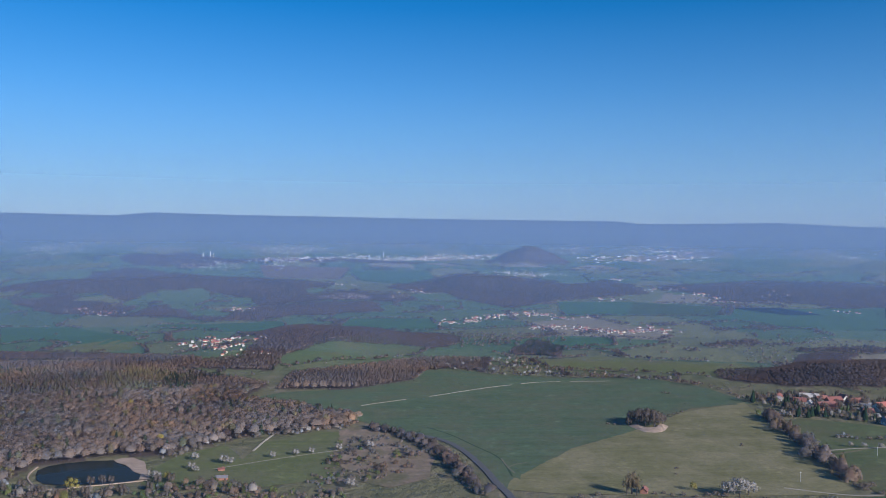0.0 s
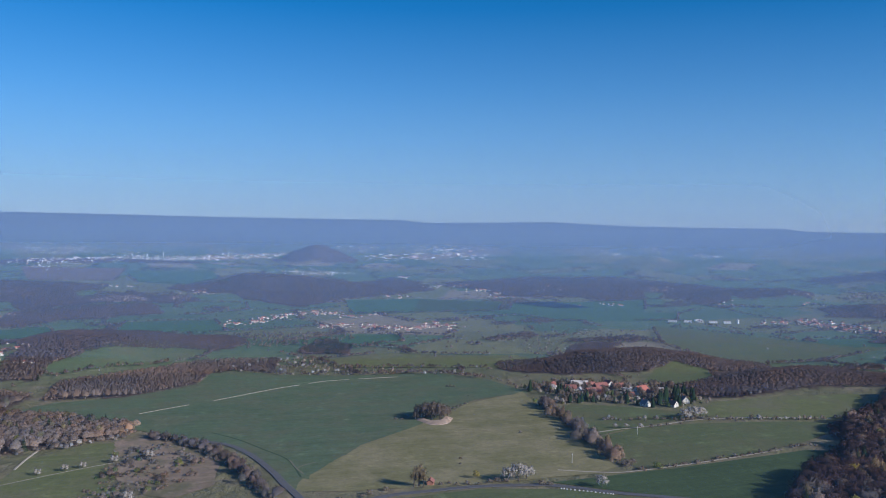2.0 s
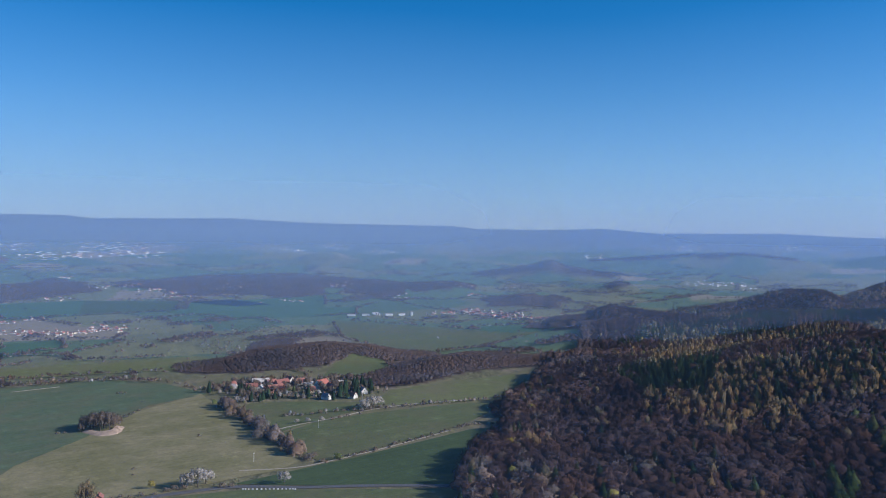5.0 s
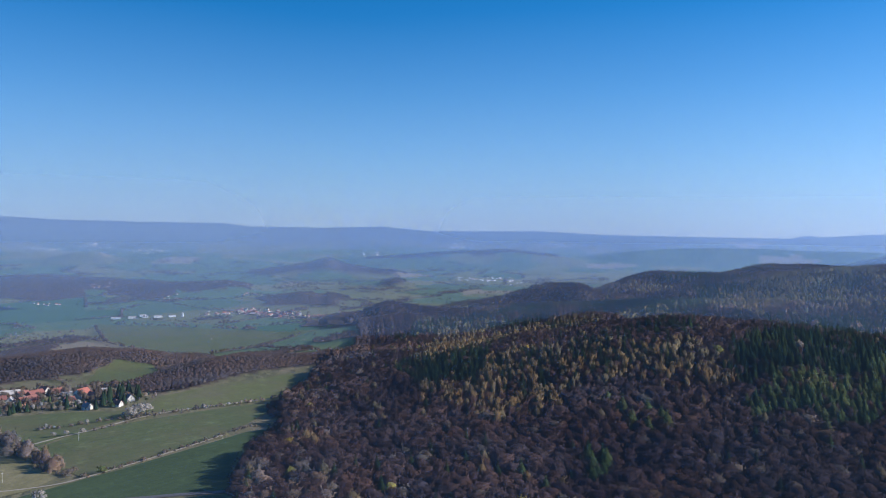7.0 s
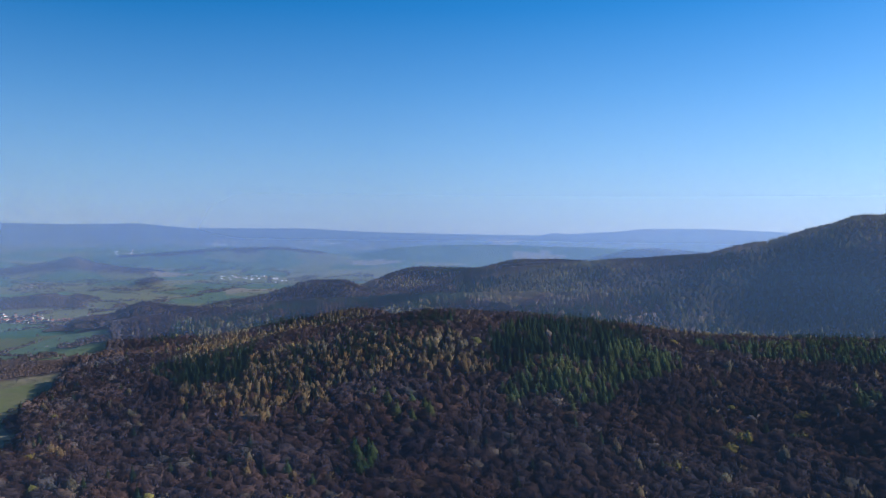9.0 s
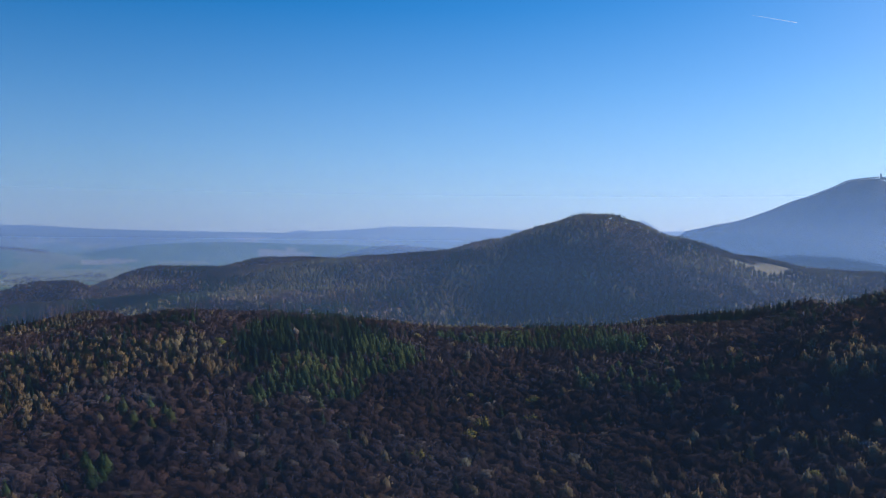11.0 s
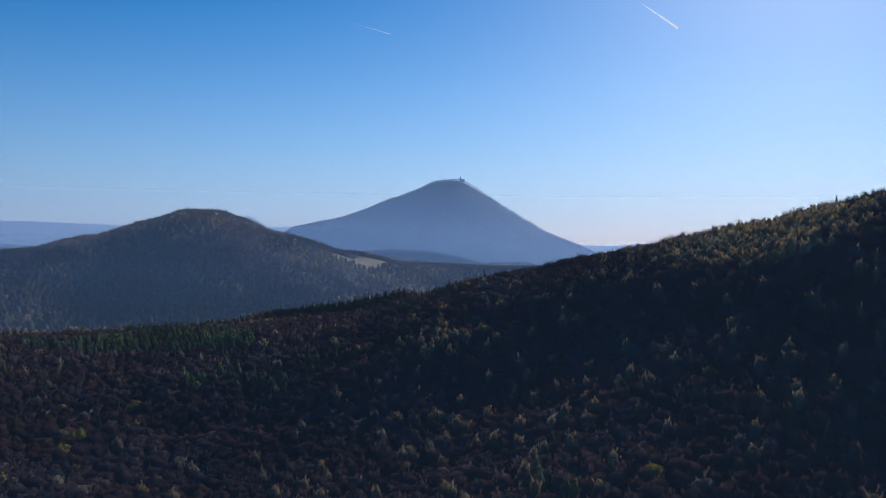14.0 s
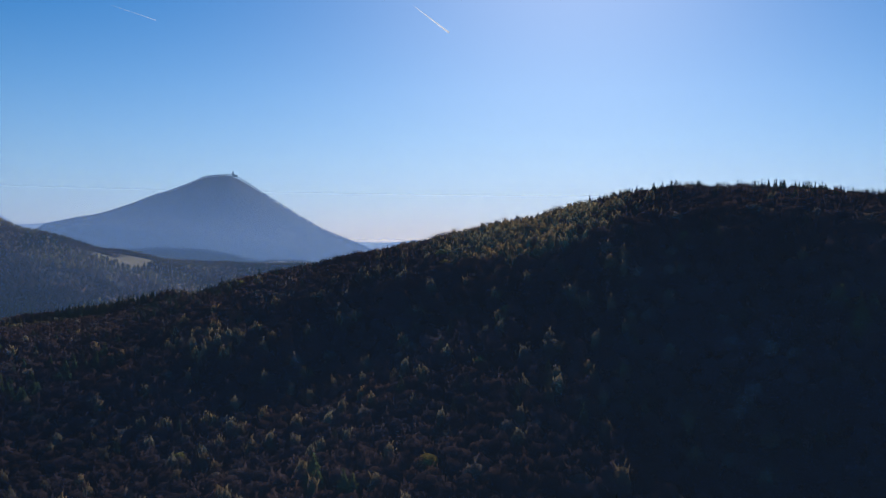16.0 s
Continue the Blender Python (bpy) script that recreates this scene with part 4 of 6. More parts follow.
def choose(x, y, rnd):
    """The kind of every tree."""
    paler = ((x < 250) & (y > 0) & (y < 1250) & (wave(x, y, 70, 17) + rnd.normal(size=len(x)) * 0.5 > -0.7)) | ((x > 1080) & (x > 1.3 * y) & (wave(x, y, 140, 17) + 0.4 * wave(x, y, 30, 18) > 0.3)) | ((y > 1.07 * x) & (rnd.rand(len(x)) < 0.12))
    kinds = np.where(rnd.rand(len(x)) < np.where(y > 1.07 * x, 0.07, 0.03), "oak", np.where(paler, "hornbeam", "beech")).astype("<U9")
    p = rnd.rand(len(x))
    kinds[p < 0.02] = "larch"
    kinds[(p > 0.05) & (p < 0.075)] = "spruce"
    kinds[(p > 0.075) & (p < 0.12) & (x < 250)] = "birch"
    kinds[(p > np.where(x < 0, 0.12, 0.095)) & (p < np.where(x < 0, 0.128, 0.098))] = "maple"
    kinds[(wave(x, y, 90, 11) > 0.34) & (p > 0.4) & (x > 1050) & (x > 1.15 * y)] = "spruce"
    kinds[(wave(x, y, 120, 12) > 0.12) & (p > 0.5) & (x > 1050) & (x > 1.15 * y)] = "birch"
    far = (np.hypot(x, y) > 1080) & (y > 0.97 * x)
    kinds[far & ((np.hypot(x, y) > 1380) | (p > 0.03))] = "coppice"
    kinds[far & (x < 60) & (np.hypot(x, y) < 1400) & (rnd.rand(len(x)) < 0.7)] = "hornbeam"
    kinds[(x < 250) & (y > 0) & ~far & (kinds == "beech") & (rnd.rand(len(x)) < 0.75)] = "hornbeam"
    # near beeches on sunward bearings get their backlit darkness through a darker colour
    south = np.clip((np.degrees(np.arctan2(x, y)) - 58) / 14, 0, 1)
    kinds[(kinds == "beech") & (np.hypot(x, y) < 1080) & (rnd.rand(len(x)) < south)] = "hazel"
    # the cone's hazy woods take the same darkened colour
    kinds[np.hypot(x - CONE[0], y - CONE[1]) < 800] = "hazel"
    for cx, cy, a, b, turn, kind, share in STANDS:
        c, s = math.cos(radians(turn)), math.sin(radians(turn))
        u, v = ((x - cx) * c + (y - cy) * s) / a, ((y - cy) * c - (x - cx) * s) / b
        near = np.clip(1.4 - np.hypot(u, v) + 0.35 * wave(x, y, 35, 13), 0, 1)
        kinds[rnd.rand(len(x)) < near * share] = kind
    for kind, share, polygon in PLOTS:
        r = np.hypot(x, y) / 800
        kinds[inside(x + 9 * r * wave(x, y, 25, 14), y + 9 * r * wave(x, y, 25, 15), polygon) & (rnd.rand(len(x)) < share)] = kind
    return kinds


def forest(label, lo, hi, west, east, gap, sprays, size, seed, vary=0.45):
    x, y = jittered(-1600, 3500, -1700, 3100, gap, seed)
    r = np.hypot(x, y)
    turn = np.degrees(np.arctan2(x, y))
    ok = (r >= lo) & (r < hi) & (turn > west) & (turn <= east)
    x, y, r = x[ok], y[ok], r[ok]
    ok = (woodland(x, y) > 0.5) & seen_slopes(x, y)
    x, y, r = x[ok], y[ok], r[ok]
    rnd = np.random.RandomState(seed + 5)
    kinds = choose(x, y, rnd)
    tall = size * (0.92 + 0.12 * rnd.rand(len(x)) + 0.12 * wave(x, y, 32, 16)) * np.where(kinds == "spruce", 1.22, 1.0) * np.where(np.isin(kinds, ("larch", "birch", "pine")), 1.2, 1.0)
    return grow("forest", label, x, y, tall, kinds, np.full(len(x), sprays), seed + 9, "forest", vary)


def skyline_table():
    """For bearings and distances round the viewpoint: the steepest rise of the wooded land before that place."""
    bearing, reach = np.radians(np.arange(-45, 165, 0.5)), np.arange(200, 3520, 20.0)
    x, y = np.outer(np.sin(bearing), reach), np.outer(np.cos(bearing), reach)
    rise = (ground_height(x.ravel(), y.ravel()).reshape(x.shape) + 9 - 200) / reach
    return np.maximum.accumulate(rise, axis=1)


SKYLINE = skyline_table()


def seen_slopes(x, y):
    """Full woods on slopes that look to the hilltop viewpoint, thinned woods behind the crests."""
    r = np.hypot(x, y)
    i = np.clip(((np.degrees(np.arctan2(x, y)) + 45) / 0.5).astype(int), 0, SKYLINE.shape[0] - 1)
    j = np.clip(((r - 200) / 20).astype(int) - 1, 0, SKYLINE.shape[1] - 1)
    hidden = SKYLINE[i, j] > (ground_height(x, y) + 18 - 200) / r
    return ~hidden | (np.random.RandomState(3).rand(len(x)) < 0.10)


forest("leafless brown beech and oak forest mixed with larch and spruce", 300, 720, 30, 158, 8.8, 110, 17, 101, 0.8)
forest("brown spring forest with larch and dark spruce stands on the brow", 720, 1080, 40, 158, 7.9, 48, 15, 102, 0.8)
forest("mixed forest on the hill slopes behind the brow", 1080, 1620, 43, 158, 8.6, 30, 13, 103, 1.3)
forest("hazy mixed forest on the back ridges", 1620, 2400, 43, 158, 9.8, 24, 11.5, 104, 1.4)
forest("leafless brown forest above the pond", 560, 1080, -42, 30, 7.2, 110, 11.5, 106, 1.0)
forest("brown wood on the low hills by the village", 720, 1080, 30, 40, 5.0, 48, 6.5, 110)
forest("brown wood on the low hills behind the fields", 1080, 1380, -42, 43, 4.7, 20, 5.6, 107, 0.9)
forest("dense brown wood on a hill in the valley", 1380, 1700, -42, 43, 3.8, 10, 5.0, 108)
forest("hazy woods on rises across the plain", 1700, 2700, -42, 43, 6.4, 8, 6.0, 109)
forest("distant forest on far hills and on the volcanic cone", 2400, 3500, 43, 140, 8.0, 8, 7.0, 105)
forest("faint wood on the castle hill", 2700, 3700, -42, 43, 7.5, 8, 5.5, 111)


def hedgerows(name, label, lo, hi, gap, sprays, size, seed):
    """Hedges along the edges of the fields, copses and tree belts of the open farmland."""
    x, y = jittered(-1500, 2600, 900, 3400, gap, seed)
    r, turn = np.hypot(x, y), np.degrees(np.arctan2(x, y))
    ok = (r > lo) & (r < hi) & (turn > -36) & (turn < 62)
    x, y, r = x[ok], y[ok], r[ok]
    which, edge, other = field_cells(x, y)
    pair = (which + other) * 7.31 % 1
    rnd = np.random.RandomState(seed)
    hedged = (edge < gap * (0.62 + 0.5 * (pair < 0.22))) & (pair < 0.66) & (wave(x, y, 55, 37) > -0.55) & (rnd.rand(len(x)) < 0.85)
    clumps = wave(x, y * 1.6, 110, 34) + 0.6 * wave(x, y, 45, 35) > 0.66
    open_land = woodland(x, y) < 0.5
    for polygon in [f[3] for f in FIELDS]:
        mine = inside(x, y, polygon)
        open_land &= ~mine | (rnd.rand(len(x)) < 0.004)
        reach = np.full(len(x), 1e9)
        for (ax, ay), (bx, by) in zip(polygon, polygon[1:] + polygon[:1]):
            dx, dy = bx - ax, by - ay
            f = np.clip(((x - ax) * dx + (y - ay) * dy) / (dx * dx + dy * dy), 0, 1)
            reach = np.minimum(reach, np.hypot(x - ax - f * dx, y - ay - f * dy))
        hedged |= ~mine & (reach < gap * 1.1) & (wave(x, y, 70, 38) > -0.35)
    ok = open_land & (hedged | (clumps & (rnd.rand(len(x)) < 0.7)) | (rnd.rand(len(x)) < 0.008))
    x, y = x[ok], y[ok]
    p = rnd.rand(len(x)) + 0.25 * wave(x, y, 60, 39)
    kinds = np.where(p < 0.62, "coppice", np.where(p < 0.80, "beech", np.where(p < 0.90, "alder", "blossom"))).astype("<U9")
    tall = size * (0.55 + 0.6 * rnd.rand(len(x))) * np.where(kinds == "scrub", 0.6, 1) * np.where(kinds == "blossom", 0.6, 1)
    return grow(name, label, x, y, tall, kinds, np.full(len(x), sprays), seed + 3, "hedgerow")


hedgerows("hedgerows", "leafless hedges and blossoming bushes between valley fields", 1130, 1700, 4.2, 16, 7.5, 201)
hedgerows("hedgerows", "hazy hedges, copses and tree belts across the far plain", 1700, 2500, 5.2, 10, 7.0, 202)
hedgerows("hedgerows", "faint tree belts on the distant plain", 2500, 3300, 7.5, 8, 7.0, 203)


# ---- single trees and bushes ----
def part(name, bm, mat, parent=None, label=""):
    """Links a bmesh as one mesh object, under its parent if it has one."""
    me = bpy.data.meshes.new(name)
    bm.to_mesh(me)
    bm.free()
    me.materials.append(mat)
    ob = new(name, me)
    if parent:
        ob.parent = parent
    return tagged(ob, label)


def tube(bm, a, b, ra, rb, sides=6):
    a, b = Vector(a), Vector(b)
    q = (b - a).to_track_quat("Z", "Y")
    rings = [[bm.verts.new(p + q @ Vector((math.cos(t) * r, math.sin(t) * r, 0))) for t in [i / sides * 2 * math.pi for i in range(sides)]] for p, r in ((a, ra), (b, rb))]
    for i in range(sides):
        bm.faces.new((rings[0][i], rings[0][(i + 1) % sides], rings[1][(i + 1) % sides], rings[1][i]))
    bm.faces.new(rings[1])


BARK = plain("bark", (0.10, 0.08, 0.065), 0.95, 0.3, 2.0)


def crown_mesh(name, kind, wide, dark, light, count, seed):
    tris, outs = lobed_crown(kind, seed)
    rnd = np.random.RandomState(seed)
    mix = np.clip(rnd.rand(len(tris), 1) * 0.7 + 0.15 + rnd.normal(size=(len(tris), 1)) * 0.25, -0.4, 1.4)
    tint = np.maximum(np.array(dark) + (np.array(light) - np.array(dark)) * mix, 0.004)
    return foliage_mesh(name, tris * (wide, wide, 1), outs, tint, FOLIAGE if kind == "cone" else TWIGS)


PROTOTYPES = {}


def prototype(species, form, name):
    """A tree or bush 1 m high; taller ones are its copies."""
    kind, wide, dark, light = SPECIES[species]
    wide *= {"bare": 0.85, "round": 1.1, "slim": 1.15, "bush": 1.1, "cone": 0.8}[kind]
    if kind == "bush":
        return new(name, crown_mesh(name, kind, wide, dark, light, 150, form * 13 + 3))
    tree = new(name)
    bm = bmesh.new()
    tube(bm, (0, 0, 0), (0, 0, 0.45), 0.030, 0.020)
    tube(bm, (0, 0, 0.45), (0.01, 0.01, 0.85), 0.020, 0.006)
    for k in range(4 if kind != "cone" else 0):
        t = k * 1.6 + form
        tube(bm, (0, 0, 0.30 + 0.07 * k), (math.cos(t) * 0.2 * wide, math.sin(t) * 0.2 * wide, 0.52 + 0.08 * k), 0.012, 0.004, 4)
    part("trunk", bm, BARK, tree)
    crown = new("crown", crown_mesh("crown", kind, wide, dark, light, 260, form * 13 + 3))
    crown.parent = tree
    return tree


def plant(name, species, label, group, spots, seed=1):
    """Trees or bushes at the spots (x, y, height)."""
    rnd = random.Random(seed)
    xs, ys = np.array([s[0] for s in spots], float), np.array([s[1] for s in spots], float)
    for (x, y, h), z in zip(spots, ground_height(xs, ys)):
        h *= float(np.interp(math.hypot(x, y), [700, 1000, 1300], [1.2, 0.95, 0.6]))
        key = (species, rnd.randrange(3), name)
        m = Matrix.Translation((x, y, z - 0.15)) @ Matrix.Diagonal((h * rnd.uniform(0.85, 1.15), h * rnd.uniform(0.85, 1.15), h, 1))
        if key in PROTOTYPES:
            ob = copy_thing(PROTOTYPES[key], Matrix.Translation((x, y, z - 0.15)))
            ob.scale = (h * rnd.uniform(0.85, 1.15), h * rnd.uniform(0.85, 1.15), h)
        else:
            ob = PROTOTYPES[key] = prototype(*key)
            ob.matrix_basis = m
        tagged(ob, label, "bush" if SPECIES[species][0] == "bush" else "tree", group)


def along(points, gap, wander, low, high, seed):
    """Spots along a line, with heights between low and high."""
    rnd = random.Random(seed)
    out = []
    for p in curve_points(points, gap):
        out.append((p[0] + rnd.uniform(-wander, wander), p[1] + rnd.uniform(-wander, wander), rnd.uniform(low, high)))
    return out


def within(polygon, count, low, high, seed):
    rnd = random.Random(seed)
    xs, ys = [p[0] for p in polygon], [p[1] for p in polygon]
    out = []
    while len(out) < count:
        x, y = rnd.uniform(min(xs), max(xs)), rnd.uniform(min(ys), max(ys))
        if inside(np.array([x]), np.array([y]), polygon)[0]:
            out.append((x, y, rnd.uniform(low, high)))
    return out


def thicket(label, spots, seed):
    """A spread of scrub that nobody could count."""
    x, y, h = (np.repeat(np.array(v), 3) for v in zip(*spots))
    rnd = np.random.RandomState(seed)
    x, y, h = x + rnd.normal(size=len(x)) * 2.2, y + rnd.normal(size=len(x)) * 2.2, h * rnd.uniform(0.35, 0.85, len(x))
    return grow("scrub", label, x, y, h, rnd.choice(["scrub", "scrub", "scrub", "hornbeam", "hornbeam", "fresh", "scrub", "alder"], len(x)), np.full(len(x), 70), seed, "scrub", 0.9)


# the copse in the wheat field and its tail of bushes
plant("tree", "oak", "leafless brown tree in the small field copse", "trees of the copse", [(x, y, h) for x, y, h in ((194, 864, 14), (200, 856, 17), (207, 850, 18), (215, 848, 17), (222, 853, 15), (205, 868, 17), (213, 862, 19), (220, 864, 17), (199, 872, 15), (209, 876, 16), (227, 862, 13), (217, 874, 15), (191, 857, 10))], 2)
plant("bush", "scrub", "brown bush on the field edge beside the copse", "bushes by the copse", [(235, 885, 4), (243, 896, 5), (250, 905, 4), (256, 912, 3.5), (263, 920, 3), (172, 867, 3.5), (178, 864, 3)], 3)
plant("tree", "blossom", "white blossoming tree beside the copse", "", [(229, 884, 9)], 4)
# the hedge that runs down from the village
plant("tree", "oak", "leafless grey brown tree in the village hedge", "trees of the village hedge", along([(339, 850), (337, 815), (334, 785), (330, 755), (328, 729), (326, 707), (324, 690)], 12, 3, 5, 9, 5), 5)
plant("bush", "scrub", "brown bush in the village hedge", "bushes of the village hedge", along([(342, 880), (337, 815), (330, 755), (323, 681), (318, 647), (319, 633)], 22, 4, 3, 5.5, 6), 6)
plant("tree", "blossom", "grey white blossoming tree in the village hedge", "blossoming hedge trees", [(341, 884, 9), (352, 888, 8), (330, 738, 8), (327, 716, 7), (362, 893, 9), (366, 884, 8)], 7)
plant("tree", "larch", "russet tree in the village hedge", "russet hedge trees", [(335, 800, 10), (336, 812, 10), (334, 790, 9)], 8)
plant("tree", "spruce", "dark green spruce at the village edge", "spruces by the village", [(384, 879, 12), (390, 884, 13), (397, 887, 14), (375, 884, 11), (379, 890, 12), (402, 880, 11)], 9)
# rows between the meadows
plant("bush", "scrub", "brown bush on the meadow bank", "bushes of the meadow bank", along([(376, 792), (397, 784), (420, 780), (440, 770), (462, 767)], 8, 4, 3, 6, 10) + along([(404, 747), (425, 750), (448, 758), (470, 762)], 9, 3, 2.5, 5, 11), 10)
plant("tree", "blossom", "white blossoming tree on the meadow bank", "blossoming bank trees", [(369, 756, 6), (379, 752, 6), (391, 746, 7), (452, 768, 14), (463, 770, 16), (473, 773, 14)], 12)
plant("bush", "scrub", "small bush along the field boundary", "bushes of the field boundary", along([(327, 619), (358, 621), (405, 627), (455, 634), (493, 642), (518, 633)], 11, 3, 1.6, 4.2, 13) + [(323, 636, 6), (329, 640, 5)], 13)
plant("bush", "fresh", "dark green bush beside the field corner", "", [(340, 619, 7)], 14)
plant("bush", "scrub", "low bush on the pasture edge", "bushes of the pasture edge", along([(473, 761), (492, 753), (517, 752), (543, 748), (572, 737), (590, 735)], 12, 2, 2, 5, 15), 15)
# along the country road
plant("tree", "larch", "tall bare brown tree beside the roadside shed", "tall trees by the shed", [(140, 630, 15), (144, 631, 17), (147, 628, 14)], 16)
plant("tree", "blossom", "large white blossoming tree beside the road", "blossoming roadside trees", [(214, 623, 12), (222, 622, 15), (229, 624, 12), (277, 588, 10)], 17)
plant("tree", "maple", "yellow green tree beside the road", "", [(192, 638, 7)], 18)
plant("bush", "scrub", "brown bush beside the country road", "roadside bushes", [(173, 626, 3), (181, 625, 4), (168, 631, 3), (199, 624, 4), (205, 625, 5), (211, 622, 4.5), (161, 630, 3), (236, 607, 5), (241, 604, 4), (190, 622, 2.5), (118, 628, 4), (104, 622, 5), (98, 618, 3), (80, 612, 4)], 19)
plant("bush", "scrub", "lone bush in the open meadow", "lone meadow bushes", [(196, 697, 2.5), (191, 681, 2), (275, 768, 3.5), (275, 1032, 5), (279, 1030, 4), (271, 1034, 4), (279, 964, 2)], 20)
# orchard and scrub beside the pond
plant("tree", "blossom", "white blossoming fruit tree in the orchard", "orchard trees", [(-148, 738, 7), (-129, 746, 7), (-116, 752, 7), (-93, 764, 8), (-65, 768, 10), (-186, 718, 9), (-180, 716, 8), (-213, 727, 8), (-208, 700, 7), (-202, 692, 6), (-70, 652, 9), (-232, 672, 8), (-226, 668, 8)], 21)
thicket("leafless brown scrub spread over the rough slope", within([(-110, 650), (-105, 690), (-95, 745), (-85, 800), (-57, 838), (-30, 815), (-15, 770), (-25, 700), (-60, 660)], 150, 2.5, 8.0, 22), 22)
thicket("leafless brown scrub below the orchard", within([(-235, 600), (-232, 650), (-180, 660), (-140, 640), (-70, 640), (-40, 590)], 130, 3.5, 8.0, 23), 23)
plant("bush", "fresh", "green bush on the rough slope", "green bushes on the slope", [(-52, 690, 4), (-58, 695, 4), (-95, 790, 5), (-128, 640, 6), (-40, 760, 4), (-88, 715, 4)], 24)
plant("tree", "oak", "leafless dark tree along the road bend", "trees of the road hedge", along([(-69, 850), (-45, 828), (-22, 803), (-8, 778), (3, 748), (12, 712), (19, 688), (25, 662), (29, 640)], 8, 2.5, 5, 9, 25), 25)
plant("bush", "scrub", "dense brown hedge bush along the road bend", "bushes of the road hedge", along([(-70, 848), (-36, 815), (-8, 772), (10, 716), (22, 668), (32, 632)], 18, 3, 3, 5.5, 26), 26)
# round the pond
plant("tree", "maple", "yellow green tree on the pond dam", "yellow trees by the pond", [(-279, 636, 12), (-216, 663, 9), (-345, 668, 10), (-352, 676, 9)], 27)
plant("tree", "oak", "leafless tree on the pond bank", "trees by the pond", [(-272, 652, 8), (-264, 655, 8), (-258, 657, 7), (-319, 639, 9), (-341, 660, 10), (-239, 629, 9), (-300, 628, 8), (-284, 619, 9), (-264, 623, 9), (-221, 655, 9), (-212, 660, 9), (-330, 630, 10), (-222, 640, 8), (-248, 618, 9)], 28)
plant("bush", "scrub", "grey brown bush below the pond dam", "bushes by the pond", within([(-360, 600), (-340, 650), (-290, 632), (-230, 640), (-225, 600)], 34, 2.5, 5, 29), 29)
# gardens of the village
plant("tree", "spruce", "dark spruce in a village garden", "garden spruces", [(x, y, h * 1.35) for x, y, h in [(435, 862, 12), (451, 832, 10), (466, 845, 13), (479, 856, 15), (484, 862, 14), (496, 865, 15), (511, 872, 14), (506, 859, 13), (389, 943, 11), (379, 926, 12), (357, 964, 12), (512, 852, 13), (484, 834, 11), (472, 852, 12), (490, 850, 14), (502, 868, 15), (518, 866, 12), (362, 975, 11)]], 30)
plant("tree", "oak", "leafless tree in a village garden", "garden trees", within([(360, 900), (360, 990), (440, 1010), (520, 940), (520, 850), (440, 845), (400, 880)], 60, 8, 14, 31), 31)
plant("tree", "pine", "fresh green tree in a village garden", "green garden trees", within([(380, 900), (380, 960), (440, 940), (480, 860), (430, 860)], 14, 6, 10, 32), 32)
plant("tree", "blossom", "blossoming tree in a village garden", "blossoming garden trees", within([(350, 940), (370, 1010), (500, 950), (500, 900)], 12, 5, 8, 33), 33)
# belts of blossoming and bare trees behind the wheat field
def belt(label, polygon, count, low, high, kinds, seed):
    x, y, h = (np.array(v) for v in zip(*within(polygon, count, low, high, seed)))
    return grow("tree_belt", label, x, y, h, np.random.RandomState(seed).choice(kinds, len(x)), np.full(len(x), 48), seed, "trees")


def hedge(label, line, wide, count, low, high, kinds, seed):
    """A broad bushy hedge along a line."""
    rnd = random.Random(seed)
    line = curve_points(line, 3)
    spots = []
    for _ in range(count):
        p = rnd.choice(line)
        spots.append((p[0] + rnd.gauss(0, wide), p[1] + rnd.gauss(0, wide), low + (high - low) * rnd.random() ** 1.6 * 1.35))
    x, y, h = (np.array(v) for v in zip(*spots))
    return grow("hedge", label, x, y, h, np.random.RandomState(seed).choice(kinds, len(x)), np.full(len(x), 70), seed, "hedge")


hedge("broad leafless hedge with blossom running down from the village", [(342, 880), (337, 815), (330, 755), (323, 681), (318, 647)], 4.5, 170, 3.5, 11.5, ["scrub", "scrub", "coppice", "alder", "hornbeam", "hornbeam", "oak", "larch"], 81)
hedge("dense leafless hedge along the road bend", [(-69, 850), (-36, 815), (-8, 772), (10, 716), (22, 668), (30, 635)], 3.5, 150, 3.5, 9, ["scrub", "coppice", "oak", "hornbeam"], 82)
hedge("leafless bushes and blossom at the foot of the pond dam", [(-360, 640), (-320, 630), (-280, 622), (-230, 632), (-190, 650), (-140, 640)], 7, 190, 3, 8, ["scrub", "alder", "oak", "blossom", "hornbeam", "fresh"], 83)
hedge("frayed bushes along the lower wood edge", [(-238, 740), (-192, 806), (-104, 852), (-88, 886)], 4, 90, 3, 7, ["scrub", "oak", "hornbeam", "blossom"], 84)
hedge("leafless shrubs and blossom round the village gardens", [(345, 890), (400, 893), (440, 868), (480, 840), (520, 850)], 8, 130, 3, 7, ["scrub", "alder", "blossom", "oak", "spruce", "fresh"], 85)
hedge("trees behind the village at the foot of the wooded hill", [(360, 985), (420, 1000), (480, 965), (530, 930)], 7, 120, 4, 8, ["hornbeam", "oak", "spruce", "alder"], 86)
hedge("leafless bushes along the pale field boundary", [(327, 619), (405, 627), (493, 642), (518, 633)], 1.5, 60, 1.5, 3.5, ["scrub", "oak"], 87)
hedge("shrubs and blossom on the meadow bank", [(376, 792), (420, 780), (462, 767), (517, 752), (590, 735), (640, 742)], 3, 110, 2, 5, ["scrub", "alder", "blossom"], 88)
